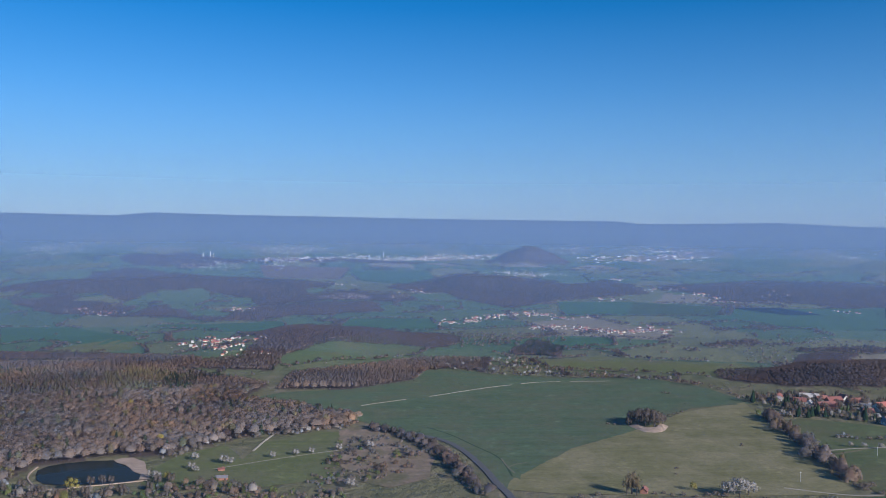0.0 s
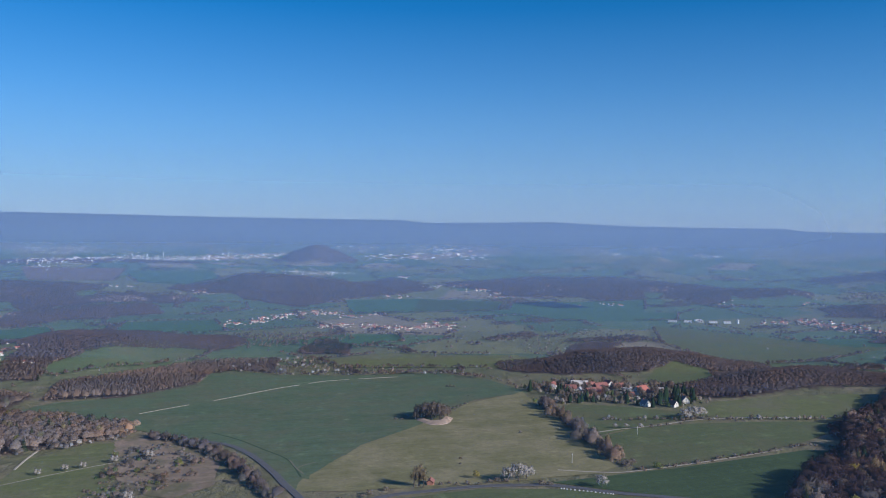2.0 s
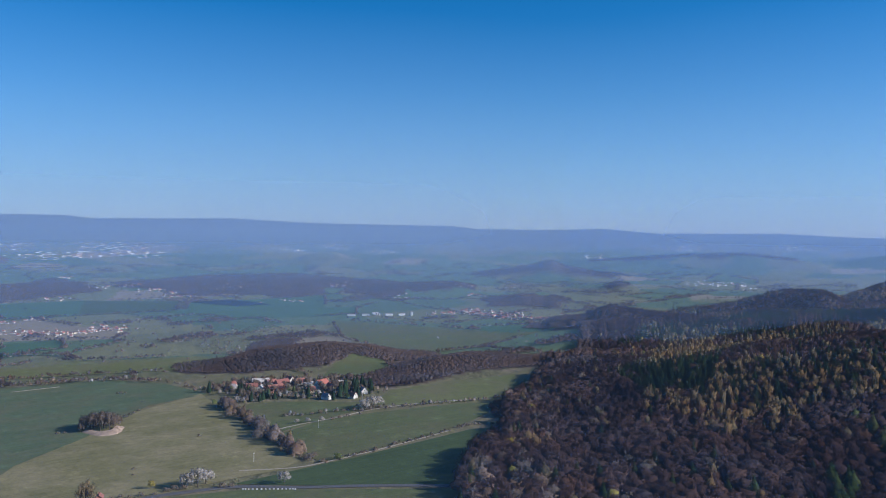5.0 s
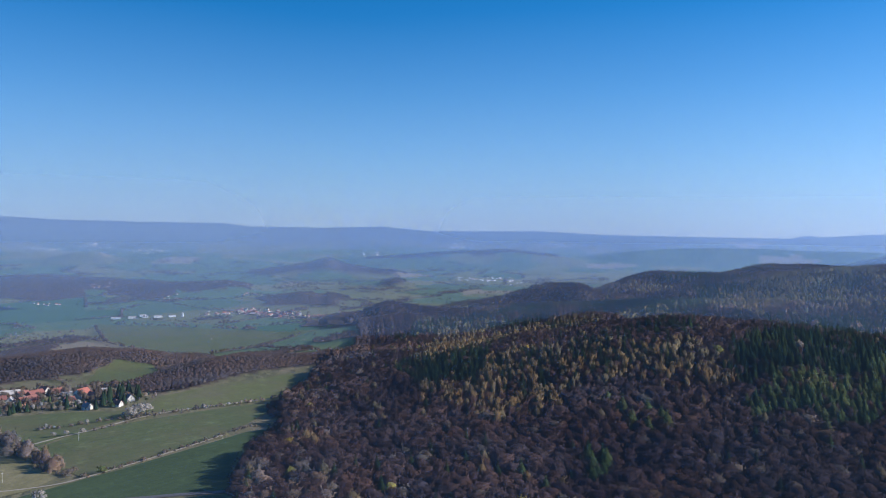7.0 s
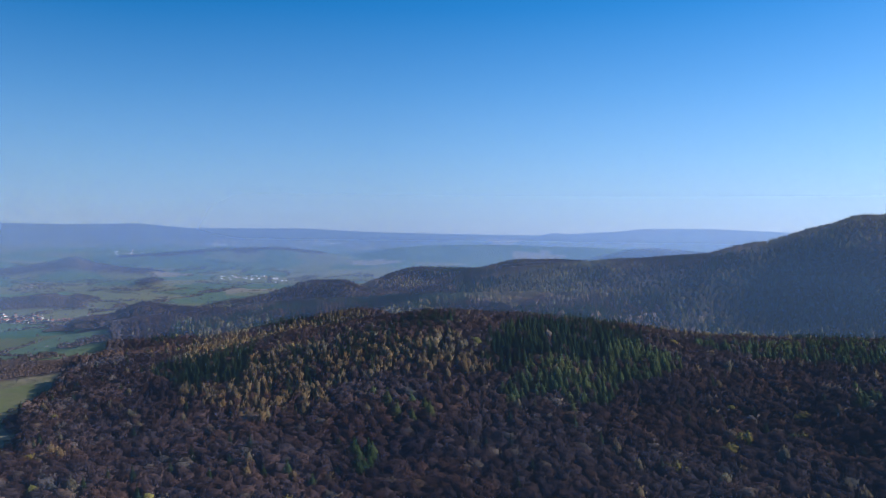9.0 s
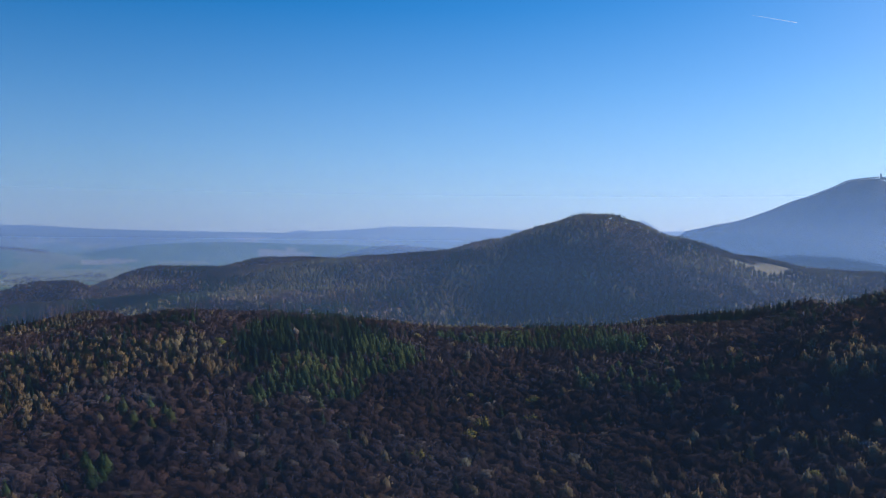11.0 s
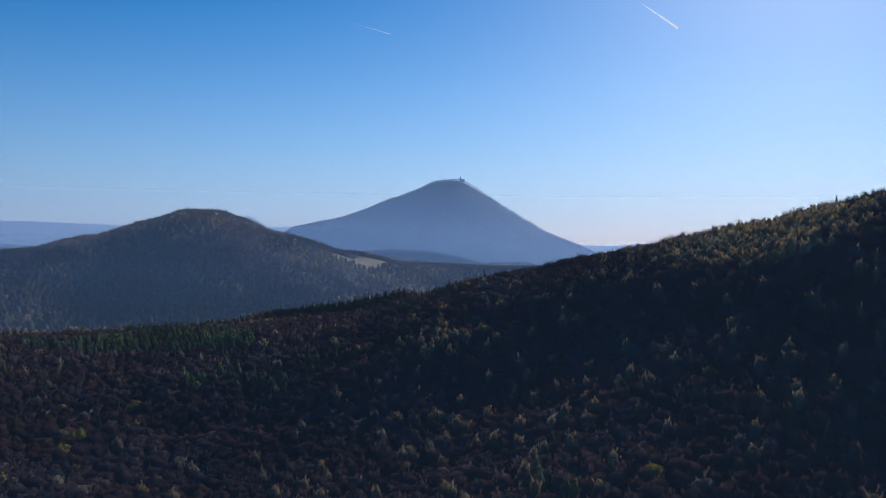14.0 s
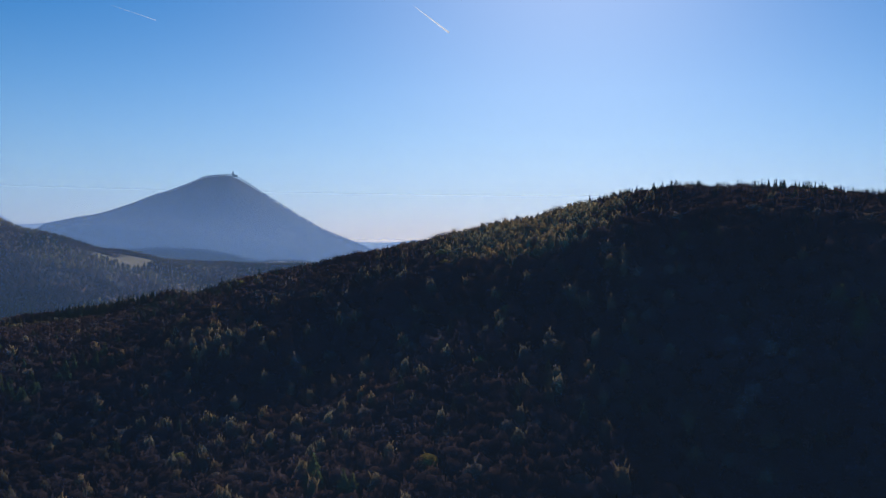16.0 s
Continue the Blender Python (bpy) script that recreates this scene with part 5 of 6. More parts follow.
belt("leafless and evergreen trees crowding the village gardens", [(362, 905), (362, 985), (440, 1005), (515, 940), (520, 855), (440, 848), (400, 885)], 170, 3.5, 7.5, ["hornbeam", "oak", "alder", "scrub", "beech", "spruce", "blossom"], 40)
belt("pale blossoming and grey bare trees in the field belt", [(-20, 1250), (10, 1330), (130, 1330), (150, 1245), (250, 1185), (330, 1130), (330, 1100), (180, 1175), (60, 1200)], 260, 3.5, 7, ["blossom", "oak", "oak", "alder", "scrub", "birch"], 34)
belt("pale mauve leafless trees along the valley brook", [(-80, 1452), (2, 1639), (236, 1618), (223, 1526), (2, 1421)], 420, 3.5, 6, ["alder", "oak", "beech", "scrub"], 35)
belt("blossoming scrub spread over the valley pasture", [(486, 1365), (635, 1576), (730, 1597), (731, 1507), (674, 1378), (546, 1174), (487, 1211)], 420, 2, 4.5, ["scrub", "scrub", "blossom", "oak"], 37)
belt("leafless trees between the houses of the hillside village", [(-510, 1476), (-472, 1552), (-300, 1400), (-270, 1270), (-350, 1290), (-456, 1361)], 170, 1.6, 3.4, ["scrub", "oak", "alder", "blossom", "spruce"], 38)
plant("bush", "scrub", "brown bush in the field belt", "bushes of the field belt", along([(90, 1215), (180, 1190), (270, 1160), (340, 1090), (352, 1010)], 7, 6, 3, 5, 36) + along([(-205, 1062), (-120, 1072), (-38, 1132)], 9, 2, 2, 3.5, 37), 36)
plant("tree", "maple", "yellow flowering maple standing out of the forest", "yellow forest trees", [(x, y, h * 0.82) for x, y, h in [(665, 51, 20), (687, 42, 20), (702, 4, 19), (744, 1, 18), (610, 85, 21), (578, 158, 15), (515, 268, 14), (696, 43, 19), (605, 78, 19)]], 38)
plant("tree", "tamarack", "golden brown larch standing out of the forest", "golden forest trees", [(x, y, h * 0.82) for x, y, h in [(686, -304, 22), (655, -274, 22), (578, -175, 23), (599, -321, 23), (723, -228, 20), (659, -225, 22), (590, -330, 22), (610, -300, 21), (640, -240, 22), (700, -215, 20), (735, -240, 21), (560, -200, 22), (520, -330, 20), (545, -360, 20), (500, -400, 20), (470, -380, 20), (610, -390, 20), (640, -370, 20), (480, -300, 20), (450, -340, 19), (555, -270, 20), (430, -420, 20), (530, -440, 20)]], 39)
plant("tree", "spruce", "dark conifer standing on the skyline of the ridge", "skyline conifers", along([(552, -604), (530, -622), (504, -645), (457, -678), (409, -708), (371, -729)], 30, 6, 11, 15, 40), 40)
plant("tree", "scots", "tall pine standing on the skyline of the ridge", "skyline pines", along([(545, -610), (504, -645), (457, -678), (409, -708), (371, -729)], 6, 7, 10, 16, 41), 41)


# ---- villages ----
def box(bm, x0, x1, y0, y1, z0, z1):
    v = [bm.verts.new(p) for p in ((x0, y0, z0), (x1, y0, z0), (x1, y1, z0), (x0, y1, z0), (x0, y0, z1), (x1, y0, z1), (x1, y1, z1), (x0, y1, z1))]
    for f in ((3, 2, 1, 0), (4, 5, 6, 7), (0, 1, 5, 4), (1, 2, 6, 5), (2, 3, 7, 6), (3, 0, 4, 7)):
        bm.faces.new([v[i] for i in f])


WALLS = {"white": plain("white_render", (0.62, 0.59, 0.54), 0.9, 0.1, 0.5), "cream": plain("cream_render", (0.66, 0.58, 0.44), 0.9, 0.12, 0.5), "grey": plain("grey_render", (0.45, 0.43, 0.41), 0.9, 0.15, 0.5), "brick": plain("old_brick", (0.36, 0.17, 0.12), 0.9, 0.2, 0.8)}
ROOFS = {"red": plain("red_tiles", (0.24, 0.098, 0.082), 0.8, 0.2, 1.2), "orange": plain("orange_tiles", (0.36, 0.13, 0.10), 0.8, 0.12, 1.2), "brown": plain("weathered_tiles", (0.25, 0.11, 0.09), 0.85, 0.25, 1.2), "grey": plain("grey_slate", (0.22, 0.20, 0.21), 0.7, 0.2, 1.2), "pale": plain("fibre_cement", (0.48, 0.44, 0.42), 0.8, 0.15, 1.2)}
GLASS, nodes, links, bsdf = material("dark_glass", 0.15)
bsdf.inputs["Base Color"].default_value = (0.03, 0.035, 0.045, 1)
WOOD = plain("door_wood", (0.17, 0.10, 0.06), 0.8, 0.2, 3)
METAL = plain("white_sheet_metal", (0.66, 0.67, 0.70), 0.5, 0.06, 0.2)
CONCRETE = plain("pale_concrete", (0.62, 0.60, 0.56), 0.9, 0.12, 0.8)


def house(long, wide, tall, pitch, wall, roof, fine=True, name="house"):
    """A gabled house standing on its origin."""
    home = new(name)
    a, b, rise = long / 2, wide / 2, wide / 2 * math.tan(radians(pitch))
    bm = bmesh.new()
    v = [bm.verts.new(p) for p in ((-a, -b, -1), (a, -b, -1), (a, b, -1), (-a, b, -1), (-a, -b, tall), (a, -b, tall), (a, b, tall), (-a, b, tall), (-a, 0, tall + rise), (a, 0, tall + rise))]
    for f in ((0, 1, 5, 4), (2, 3, 7, 6), (3, 0, 4, 8, 7), (1, 2, 6, 9, 5), (3, 2, 1, 0)):
        bm.faces.new([v[i] for i in f])
    part("wall", bm, WALLS[wall], home)
    bm = bmesh.new()
    o, th = 0.5, 0.25
    drop = o * math.tan(radians(pitch))
    for s in (-1, 1):
        low, high = [], []
        for x in (-a - o, a + o):
            low.append(((x, s * (b + o), tall - drop), (x, 0, tall + rise)))
        q = [bm.verts.new((x, y, z + 0.02)) for x, y, z in (low[0][0], low[1][0], low[1][1], low[0][1])]
        t = [bm.verts.new((x, y, z + 0.02 + th)) for x, y, z in (low[0][0], low[1][0], low[1][1], low[0][1])]
        for f in ((q[3], q[2], q[1], q[0]), (t[0], t[1], t[2], t[3]), (q[0], q[1], t[1], t[0]), (q[1], q[2], t[2], t[1]), (q[3], q[0], t[0], t[3])):
            bm.faces.new(f)
    bmesh.ops.recalc_face_normals(bm, faces=bm.faces[:])
    part("roof", bm, ROOFS[roof], home)
    bm = bmesh.new()
    box(bm, a * 0.35, a * 0.35 + 0.7, 0.3, 1.0, tall + rise * 0.5, tall + rise + 0.9)
    part("chimney", bm, WALLS["brick"], home)
    if fine:
        floors = [1.0] if tall < 4.5 else [1.0, 3.7]
        for s in (-1, 1):
            n = max(2, int(long / 3.2))
            for z in floors:
                for k in range(n):
                    x = -a + long * (k + 0.5) / n
                    bm = bmesh.new()
                    if s < 0 and k == n // 2 and z == 1.0:
                        box(bm, x - 0.55, x + 0.55, s * b - 0.06, s * b + 0.06, 0.05, 2.1)
                        part("door", bm, WOOD, home)
                    else:
                        box(bm, x - 0.5, x + 0.5, s * b - 0.05, s * b + 0.05, z, z + 1.3)
                        part("window", bm, GLASS, home)
            bm = bmesh.new()
            box(bm, s * a - 0.05, s * a + 0.05, -0.5, 0.5, tall + 0.2, tall + 1.4)
            part("window", bm, GLASS, home)
    return home


def stand(ob, x, y, turn, scale=1.0, copy=False):
    m = Matrix.Translation((x, y, float(ground_height(x, y)[0]))) @ Matrix.Rotation(radians(turn), 4, "Z")
    if copy:
        ob = copy_thing(ob, m)
    else:
        ob.matrix_basis = m
    ob.scale = (scale, scale, scale)
    return ob


NEAR_HOUSES = []
NEAR_HOUSES.append((407, 955, 13, 8, 3.2, 42, "cream", "brown", -20, "cream farmhouse with a weathered brown tile roof"))
NEAR_HOUSES.append((411, 938, 11, 8, 3.0, 45, "white", "pale", 60, "white gabled house with a pale grey roof"))
NEAR_HOUSES.append((408, 921, 9, 7, 3.0, 45, "white", "brown", 70, "white gabled cottage with a brown roof"))
NEAR_HOUSES.append((424, 922, 26, 10, 4.0, 40, "brick", "brown", 15, "long brick barn with a weathered red brown roof"))
NEAR_HOUSES.append((444, 951, 18, 9, 4.0, 42, "brick", "red", 15, "old brick barn with a red tile roof"))
NEAR_HOUSES.append((460, 962, 12, 8, 4.5, 45, "white", "brown", 95, "white house with a narrow gable and brown roof"))
NEAR_HOUSES.append((463, 944, 16, 9, 3.4, 42, "grey", "brown", 10, "grey farm building with a brown roof"))
NEAR_HOUSES.append((470, 930, 12, 7, 3.0, 25, "white", "pale", 0, "low white outbuilding with a pale roof"))
NEAR_HOUSES.append((476, 908, 17, 11, 5.0, 40, "white", "orange", 25, "large white house with a bright orange tile roof"))
NEAR_HOUSES.append((480, 890, 13, 9, 3.4, 42, "cream", "orange", 100, "cream house with an orange tile roof"))
NEAR_HOUSES.append((505, 922, 14, 6, 2.8, 12, "white", "pale", -5, "low white hall with a flat pale roof"))
NEAR_HOUSES.append((447, 842, 9, 7, 3.0, 48, "white", "grey", 100, "small white gabled house with a dark roof"))
NEAR_HOUSES.append((474, 829, 8, 7, 3.0, 48, "white", "brown", 110, "small white gabled cottage beside spruces"))
NEAR_HOUSES.append((497, 845, 9, 8, 3.2, 48, "white", "grey", 80, "white gabled house with a grey roof"))
NEAR_HOUSES.append((387, 970, 9, 7, 2.8, 40, "grey", "grey", 20, "grey cottage with a slate roof"))
NEAR_HOUSES.append((427, 976, 20, 9, 3.8, 40, "cream", "pale", -15, "long cream farm building with a pinkish grey roof"))
NEAR_HOUSES.append((435, 962, 14, 8, 3.6, 42, "white", "brown", 20, "white farmhouse with a brown roof"))
NEAR_HOUSES.append((395, 985, 9, 7, 3.0, 42, "white", "red", 40, "small white house with a red roof"))
NEAR_HOUSES.append((452, 890, 11, 7, 3.0, 42, "cream", "red", 10, "cream cottage with a red tile roof"))
NEAR_HOUSES.append((490, 876, 9, 7, 3.0, 45, "grey", "brown", 60, "grey cottage between garden spruces"))
for x, y, long, wide, tall, pitch, wall, roof, turn, label in NEAR_HOUSES:
    tagged(stand(house(long * 1.02, wide * 1.02, tall * 1.05, pitch, wall, roof), x, y, turn), label, "house", "houses of the village")

FAR_WALL = plain("far_render", (0.64, 0.60, 0.54), 0.9, 0.2, 0.05)
FAR_ROOF = plain("far_tiles", (0.29, 0.13, 0.095), 0.85, 0.4, 0.05)


def far_village(label, spots, count, spread, size, seed):
    """Gabled houses of a far village, too small and many to tell apart."""
    rnd = random.Random(seed)
    bm = bmesh.new()
    for x, y in spots:
        for _ in range(count):
            hx, hy = x + rnd.gauss(0, spread), y + rnd.gauss(0, spread)
            z = float(ground_height(hx, hy)[0])
            turn = Matrix.Translation((hx, hy, z)) @ Matrix.Rotation(rnd.uniform(0, 3.14), 4, "Z") @ Matrix.Scale(size * rnd.uniform(0.7, 1.4), 4)
            w, d, h, top = rnd.uniform(4, 7), 3.2, rnd.uniform(2.6, 4.5), 3.0
            v = [bm.verts.new(turn @ Vector(p)) for p in ((-w, -d, -1), (w, -d, -1), (w, d, -1), (-w, d, -1), (-w, -d, h), (w, -d, h), (w, d, h), (-w, d, h), (-w, 0, h + top), (w, 0, h + top))]
            for f in ((0, 1, 5, 4), (2, 3, 7, 6), (3, 0, 4, 8, 7), (1, 2, 6, 9, 5)):
                bm.faces.new([v[i] for i in f])
            o = 0.6
            v = [bm.verts.new(turn @ Vector(p)) for p in ((-w - o, -d - o, h - o), (w + o, -d - o, h - o), (w + o, 0, h + top + 0.1), (-w - o, 0, h + top + 0.1), (w + o, d + o, h - o), (-w - o, d + o, h - o))]
            bm.faces.new([v[i] for i in (0, 1, 2, 3)]).material_index = 1
            bm.faces.new([v[i] for i in (3, 2, 4, 5)]).material_index = 1
    me = bpy.data.meshes.new("far_village")
    bm.to_mesh(me)
    bm.free()
    me.materials.append(FAR_WALL)
    me.materials.append(FAR_ROOF)
    return tagged(new("far_village", me), label, "village", kind="stuff")


far_village("red and white houses of the valley villages", [(87, 1850), (113, 1881), (138, 1924), (193, 1960), (236, 1931), (273, 1873), (281, 1704), (297, 1689), (323, 1672), (353, 1658), (380, 1677), (408, 1703), (434, 1693), (203, 1707), (223, 1725), (60, 1800), (20, 1780), (330, 1900)], 16, 17, 0.37, 71)
far_village("red and white houses of a village on the plain", [(1219, 1575), (1213, 1536), (1225, 1501), (1213, 1459), (1250, 1475), (1230, 1423), (1251, 1368), (1340, 1360), (1380, 1290), (1180, 1560), (1120, 1590)], 16, 18, 0.45, 72)
far_village("scattered farmsteads and hamlets across the plain", [(-770, 1858), (-738, 1839), (-463, 1957), (-69, 2373), (-119, 2280), (-831, 1898), (626, 2477), (669, 2455), (713, 2328), (729, 2206), (588, 2815), (1440, 1849), (1198, 2188), (450, 2250), (250, 2560), (300, 2620), (-300, 2560), (1500, 1960), (1450, 2060), (1700, 1990), (1250, 1900), (900, 2300), (950, 1980), (-1300, 2300), (-1150, 1850)], 9, 24, 0.45, 73)
SMALL_HOUSES = [house(12, 8, 3.5, 42, "white", "red", False), house(11, 8, 3.2, 42, "white", "brown", False), house(14, 9, 4.0, 40, "cream", "orange", False), house(10, 8, 5.5, 35, "white", "pale", False), house(18, 9, 4, 30, "grey", "brown", False)]
KINDS = ["white house with a red tile roof", "white house with a brown roof", "cream house with an orange tile roof", "tall white house with a pale roof", "grey farm building with a brown roof"]
used = set()


def settle(spots, each, spread, scale, group, place_words, seed):
    """Small houses round the given spots."""
    rnd = random.Random(seed)
    for x, y in spots:
        for _ in range(each):
            k = rnd.choice((0, 0, 1, 1, 2, 2, 2, 3, 4))
            hx, hy = x + rnd.uniform(-spread, spread), y + rnd.uniform(-spread, spread)
            ob = stand(SMALL_HOUSES[k], hx, hy, rnd.uniform(0, 180), scale * rnd.uniform(0.8, 1.2), k in used)
            used.add(k)
            tagged(ob, KINDS[k] + " " + place_words, "house", group)


settle([(x + 32, y) for x, y in [(-451, 1512), (-428, 1464), (-424, 1478), (-410, 1373), (-392, 1341), (-374, 1312), (-366, 1327), (-377, 1437), (-402, 1476), (-325, 1376), (-306, 1276), (-439, 1376), (-475, 1416), (-406, 1345), (-352, 1285), (-351, 1323), (-392, 1400), (-451, 1470), (-410, 1411), (-346, 1367)]], 4, 14, 0.42, "houses of the hillside village", "in the hillside village", 51)
settle([(87, 1850), (100, 1865), (113, 1881), (138, 1924), (193, 1960), (209, 1918), (236, 1931), (273, 1873), (165, 1940)], 3, 16, 0.44, "houses of the valley village", "in the valley village", 52)
settle([(281, 1704), (297, 1689), (323, 1672), (353, 1658), (380, 1677), (400, 1690), (408, 1703), (420, 1690), (428, 1736), (434, 1693), (441, 1653), (182, 1722), (203, 1707), (223, 1725)], 3, 16, 0.44, "houses of the red village", "in the valley village", 53)
settle([(1219, 1575), (1213, 1536), (1262, 1567), (1225, 1501), (1213, 1459), (1250, 1475), (1230, 1423), (1249, 1418), (1251, 1368), (1248, 1349), (1235, 1520), (1240, 1450)], 3, 20, 0.48, "houses of the plain village", "on the plain", 54)
settle([(-770, 1858), (-738, 1839), (-718, 1851), (-463, 1957), (-69, 2373), (-119, 2280), (-831, 1898), (626, 2477), (669, 2455), (713, 2328), (729, 2270), (728, 2206), (588, 2815), (1440, 1849), (1198, 2188)], 4, 22, 0.5, "scattered hamlets", "in a hamlet", 55)
settle([(1417, 1161), (1444, 1216), (1476, 1177), (1500, 1150), (1430, 1185)], 5, 20, 0.55, "houses beyond the forest", "beyond a hill", 56)


def hall(long, wide, tall, label, x, y, turn):
    """A long farm hall with a shallow roof."""
    shed = new("farm_hall")
    bm = bmesh.new()
    box(bm, -long / 2, long / 2, -wide / 2, wide / 2, -1, tall)
    part("wall", bm, METAL, shed)
    bm = bmesh.new()
    v = [bm.verts.new(p) for sx in (-1, 1) for p in ((sx * (long / 2 + 0.4), -wide / 2 - 0.4, tall + 0.02), (sx * (long / 2 + 0.4), 0, tall + wide * 0.14), (sx * (long / 2 + 0.4), wide / 2 + 0.4, tall + 0.02))]
    for f in ((0, 3, 4, 1), (1, 4, 5, 2), (0, 1, 2), (5, 4, 3), (2, 5, 3, 0)):
        bm.faces.new([v[i] for i in f])
    part("roof", bm, ROOFS["pale"], shed)
    stand(shed, x, y, turn)
    return tagged(shed, label, "barn", "halls of the farm")


for k, (x, y, long) in enumerate([(937, 1648, 34), (967, 1636, 30), (994, 1631, 22), (1014, 1613, 30), (1040, 1600, 26), (1000, 1650, 24)]):
    hall(long * 0.55, 7, 3.5, "long white sheet-metal farm hall on the plain", x, y, -30 + k * 3)
silo = new("silo")
bm = bmesh.new()
tube(bm, (0, 0, -1), (0, 0, 8.5), 2.4, 2.4, 16)
part("tank", bm, METAL, silo)
bm = bmesh.new()
tube(bm, (0, 0, 8.5), (0, 0, 9.6), 2.5, 0.3, 16)
part("cap", bm, ROOFS["pale"], silo)
tagged(stand(silo, 1058, 1588, 0), "tall white grain silo beside the farm halls", "silo")


def town(label, spots, count, spread, low, high, seed):
    """Far town blocks, too small to tell apart, as one mass of gabled and flat blocks."""
    rnd = random.Random(seed)
    bm = bmesh.new()
    for x, y in spots:
        for _ in range(count):
            tx, ty = x + rnd.gauss(0, spread), y + rnd.gauss(0, spread * 1.1)
            z = float(ground_height(tx, ty)[0])
            w, d, h = rnd.uniform(low, high), rnd.uniform(low, high) * 0.5, rnd.uniform(1.0, 2.4) + (rnd.random() < 0.06) * rnd.uniform(2, 6)
            box(bm, tx - w, tx + w, ty - d, ty + d, z - 2, z + h)
    me = bpy.data.meshes.new("town")
    bm.to_mesh(me)
    bm.free()
    me.materials.append(TOWN_WALL)
    return tagged(new("town", me), label, "town", kind="stuff")


TOWN_WALL, nodes, links, bsdf = material("town_walls", 0.8)
pick = nodes.new("ShaderNodeNewGeometry")
links.new(ramp(nodes, links, pick.outputs["Random Per Island"], [(0.0, (0.88, 0.87, 0.85)), (0.45, (0.7, 0.66, 0.62)), (0.6, (0.62, 0.46, 0.38)), (0.8, (0.35, 0.22, 0.18))]), bsdf.inputs["Base Color"])
town("white and pink blocks of a distant town in haze", [(-482, 3212), (-401, 3656), (-320, 3600), (-247, 3550), (-170, 3600), (-107, 3637), (-30, 3670), (40, 3698), (110, 3715), (190, 3734), (-596, 3132)], 85, 52, 1.0, 3.4, 61)
town("pale suburb below the mountains", [(-809, 3845), (-740, 3830), (-674, 3810), (-600, 3820), (-1700, 3554), (-1603, 3499), (-1587, 3737)], 50, 50, 0.9, 2.8, 62)
town("pale hillside town under the dome", [(-880, 2959), (-820, 2980), (-771, 3000), (237, 3037), (300, 3010), (353, 2986)], 44, 38, 0.8, 2.2, 63)
town("white industrial halls below the mountains", [(593, 3915), (651, 3651), (730, 3640), (819, 3637), (1076, 3862), (1068, 3572), (912, 3822), (1000, 3840)], 26, 65, 1.2, 9, 64)
town("faint white town in the far haze", [(1952, 3570), (1709, 3505), (2739, 2632), (3204, 2510), (1928, 3561), (3189, 2511), (3558, 2136), (3500, 2200), (2240, 1690), (2270, 1597), (2045, 3343)], 30, 42, 0.9, 4, 65)


# ---- small things ----
def stack(x, y, tall):
    """A tall works chimney with a pale tip."""
    ob = new("chimney_stack")
    bm = bmesh.new()
    tube(bm, (0, 0, -2), (0, 0, tall * 0.8), 2.2, 1.5, 10)
    part("shaft", bm, CONCRETE, ob)
    bm = bmesh.new()
    tube(bm, (0, 0, tall * 0.8), (0, 0, tall), 1.55, 1.3, 10)
    part("tip", bm, METAL, ob)
    tagged(stand(ob, x, y, 0), "tall pale concrete works chimney before the mountains", "chimney", "works chimneys")


for x, y, tall in ((-1000, 3520, 18), (-972, 3528, 24), (-952, 3505, 18), (-255, 3640, 26)):
    stack(x, y, tall)
tower = new("observatory")
bm = bmesh.new()
box(bm, -14, 10, -6, 6, -4, 8)
part("hall", bm, WALLS["grey"], tower)
bm = bmesh.new()
tube(bm, (12, 0, -4), (12, 0, 21), 4.4, 3.6, 8)
part("tower", bm, WALLS["grey"], tower)
bm = bmesh.new()
tube(bm, (12, 0, 21), (12, 0, 22.5), 4.6, 4.6, 8)
tube(bm, (12, 0, 22.5), (12, 0, 26), 1.8, 0.4, 6)
part("platform", bm, WALLS["grey"], tower)
tagged(stand(tower, 2984, -1155, 110, 0.7), "grey stone observatory with a lookout tower on the summit", "tower")


def pole(x, y, tall):
    """A wooden power pole with a cross-arm."""
    post = new("power_pole")
    bm = bmesh.new()
    tube(bm, (0, 0, -0.5), (0, 0, tall), 0.16, 0.10, 8)
    part("post", bm, CONCRETE, post)
    bm = bmesh.new()
    box(bm, -0.9, 0.9, -0.08, 0.08, tall - 0.6, tall - 0.4)
    part("crossarm", bm, CONCRETE, post)
    for k in (-0.8, 0, 0.8):
        bm = bmesh.new()
        tube(bm, (k, 0, tall - 0.4), (k, 0, tall - 0.1), 0.07, 0.05, 6)
        part("insulator", bm, METAL, post)
    return tagged(stand(post, x, y, 30), "pale concrete power pole standing in the meadow", "pole", "power poles")


for x, y, tall in ((281, 655, 8), (377, 725, 8), (233, 633, 7.5), (472, 804, 8)):
    pole(x, y, tall)

# white stones that edge the road
line = curve_points([(246, 593), (262, 581), (277, 569)], 2.6)
stone = None
for k, p in enumerate(line):
    z = float(ground_height(p[0], p[1])[0])
    if stone is None:
        bm = bmesh.new()
        box(bm, -0.6, 0.6, -0.45, 0.45, -0.3, 0.95)
        bmesh.ops.bevel(bm, geom=bm.edges[:], offset=0.15, segments=1, affect="EDGES")
        stone = part("stone", bm, CONCRETE)
        stone.matrix_basis = pose(p[0], p[1], z)
        ob = stone
    else:
        ob = copy_thing(stone, pose(p[0], p[1], z, 0, 0, k * 40))
    tagged(ob, "whitewashed boundary stone beside the road", "stone", "stones along the road")

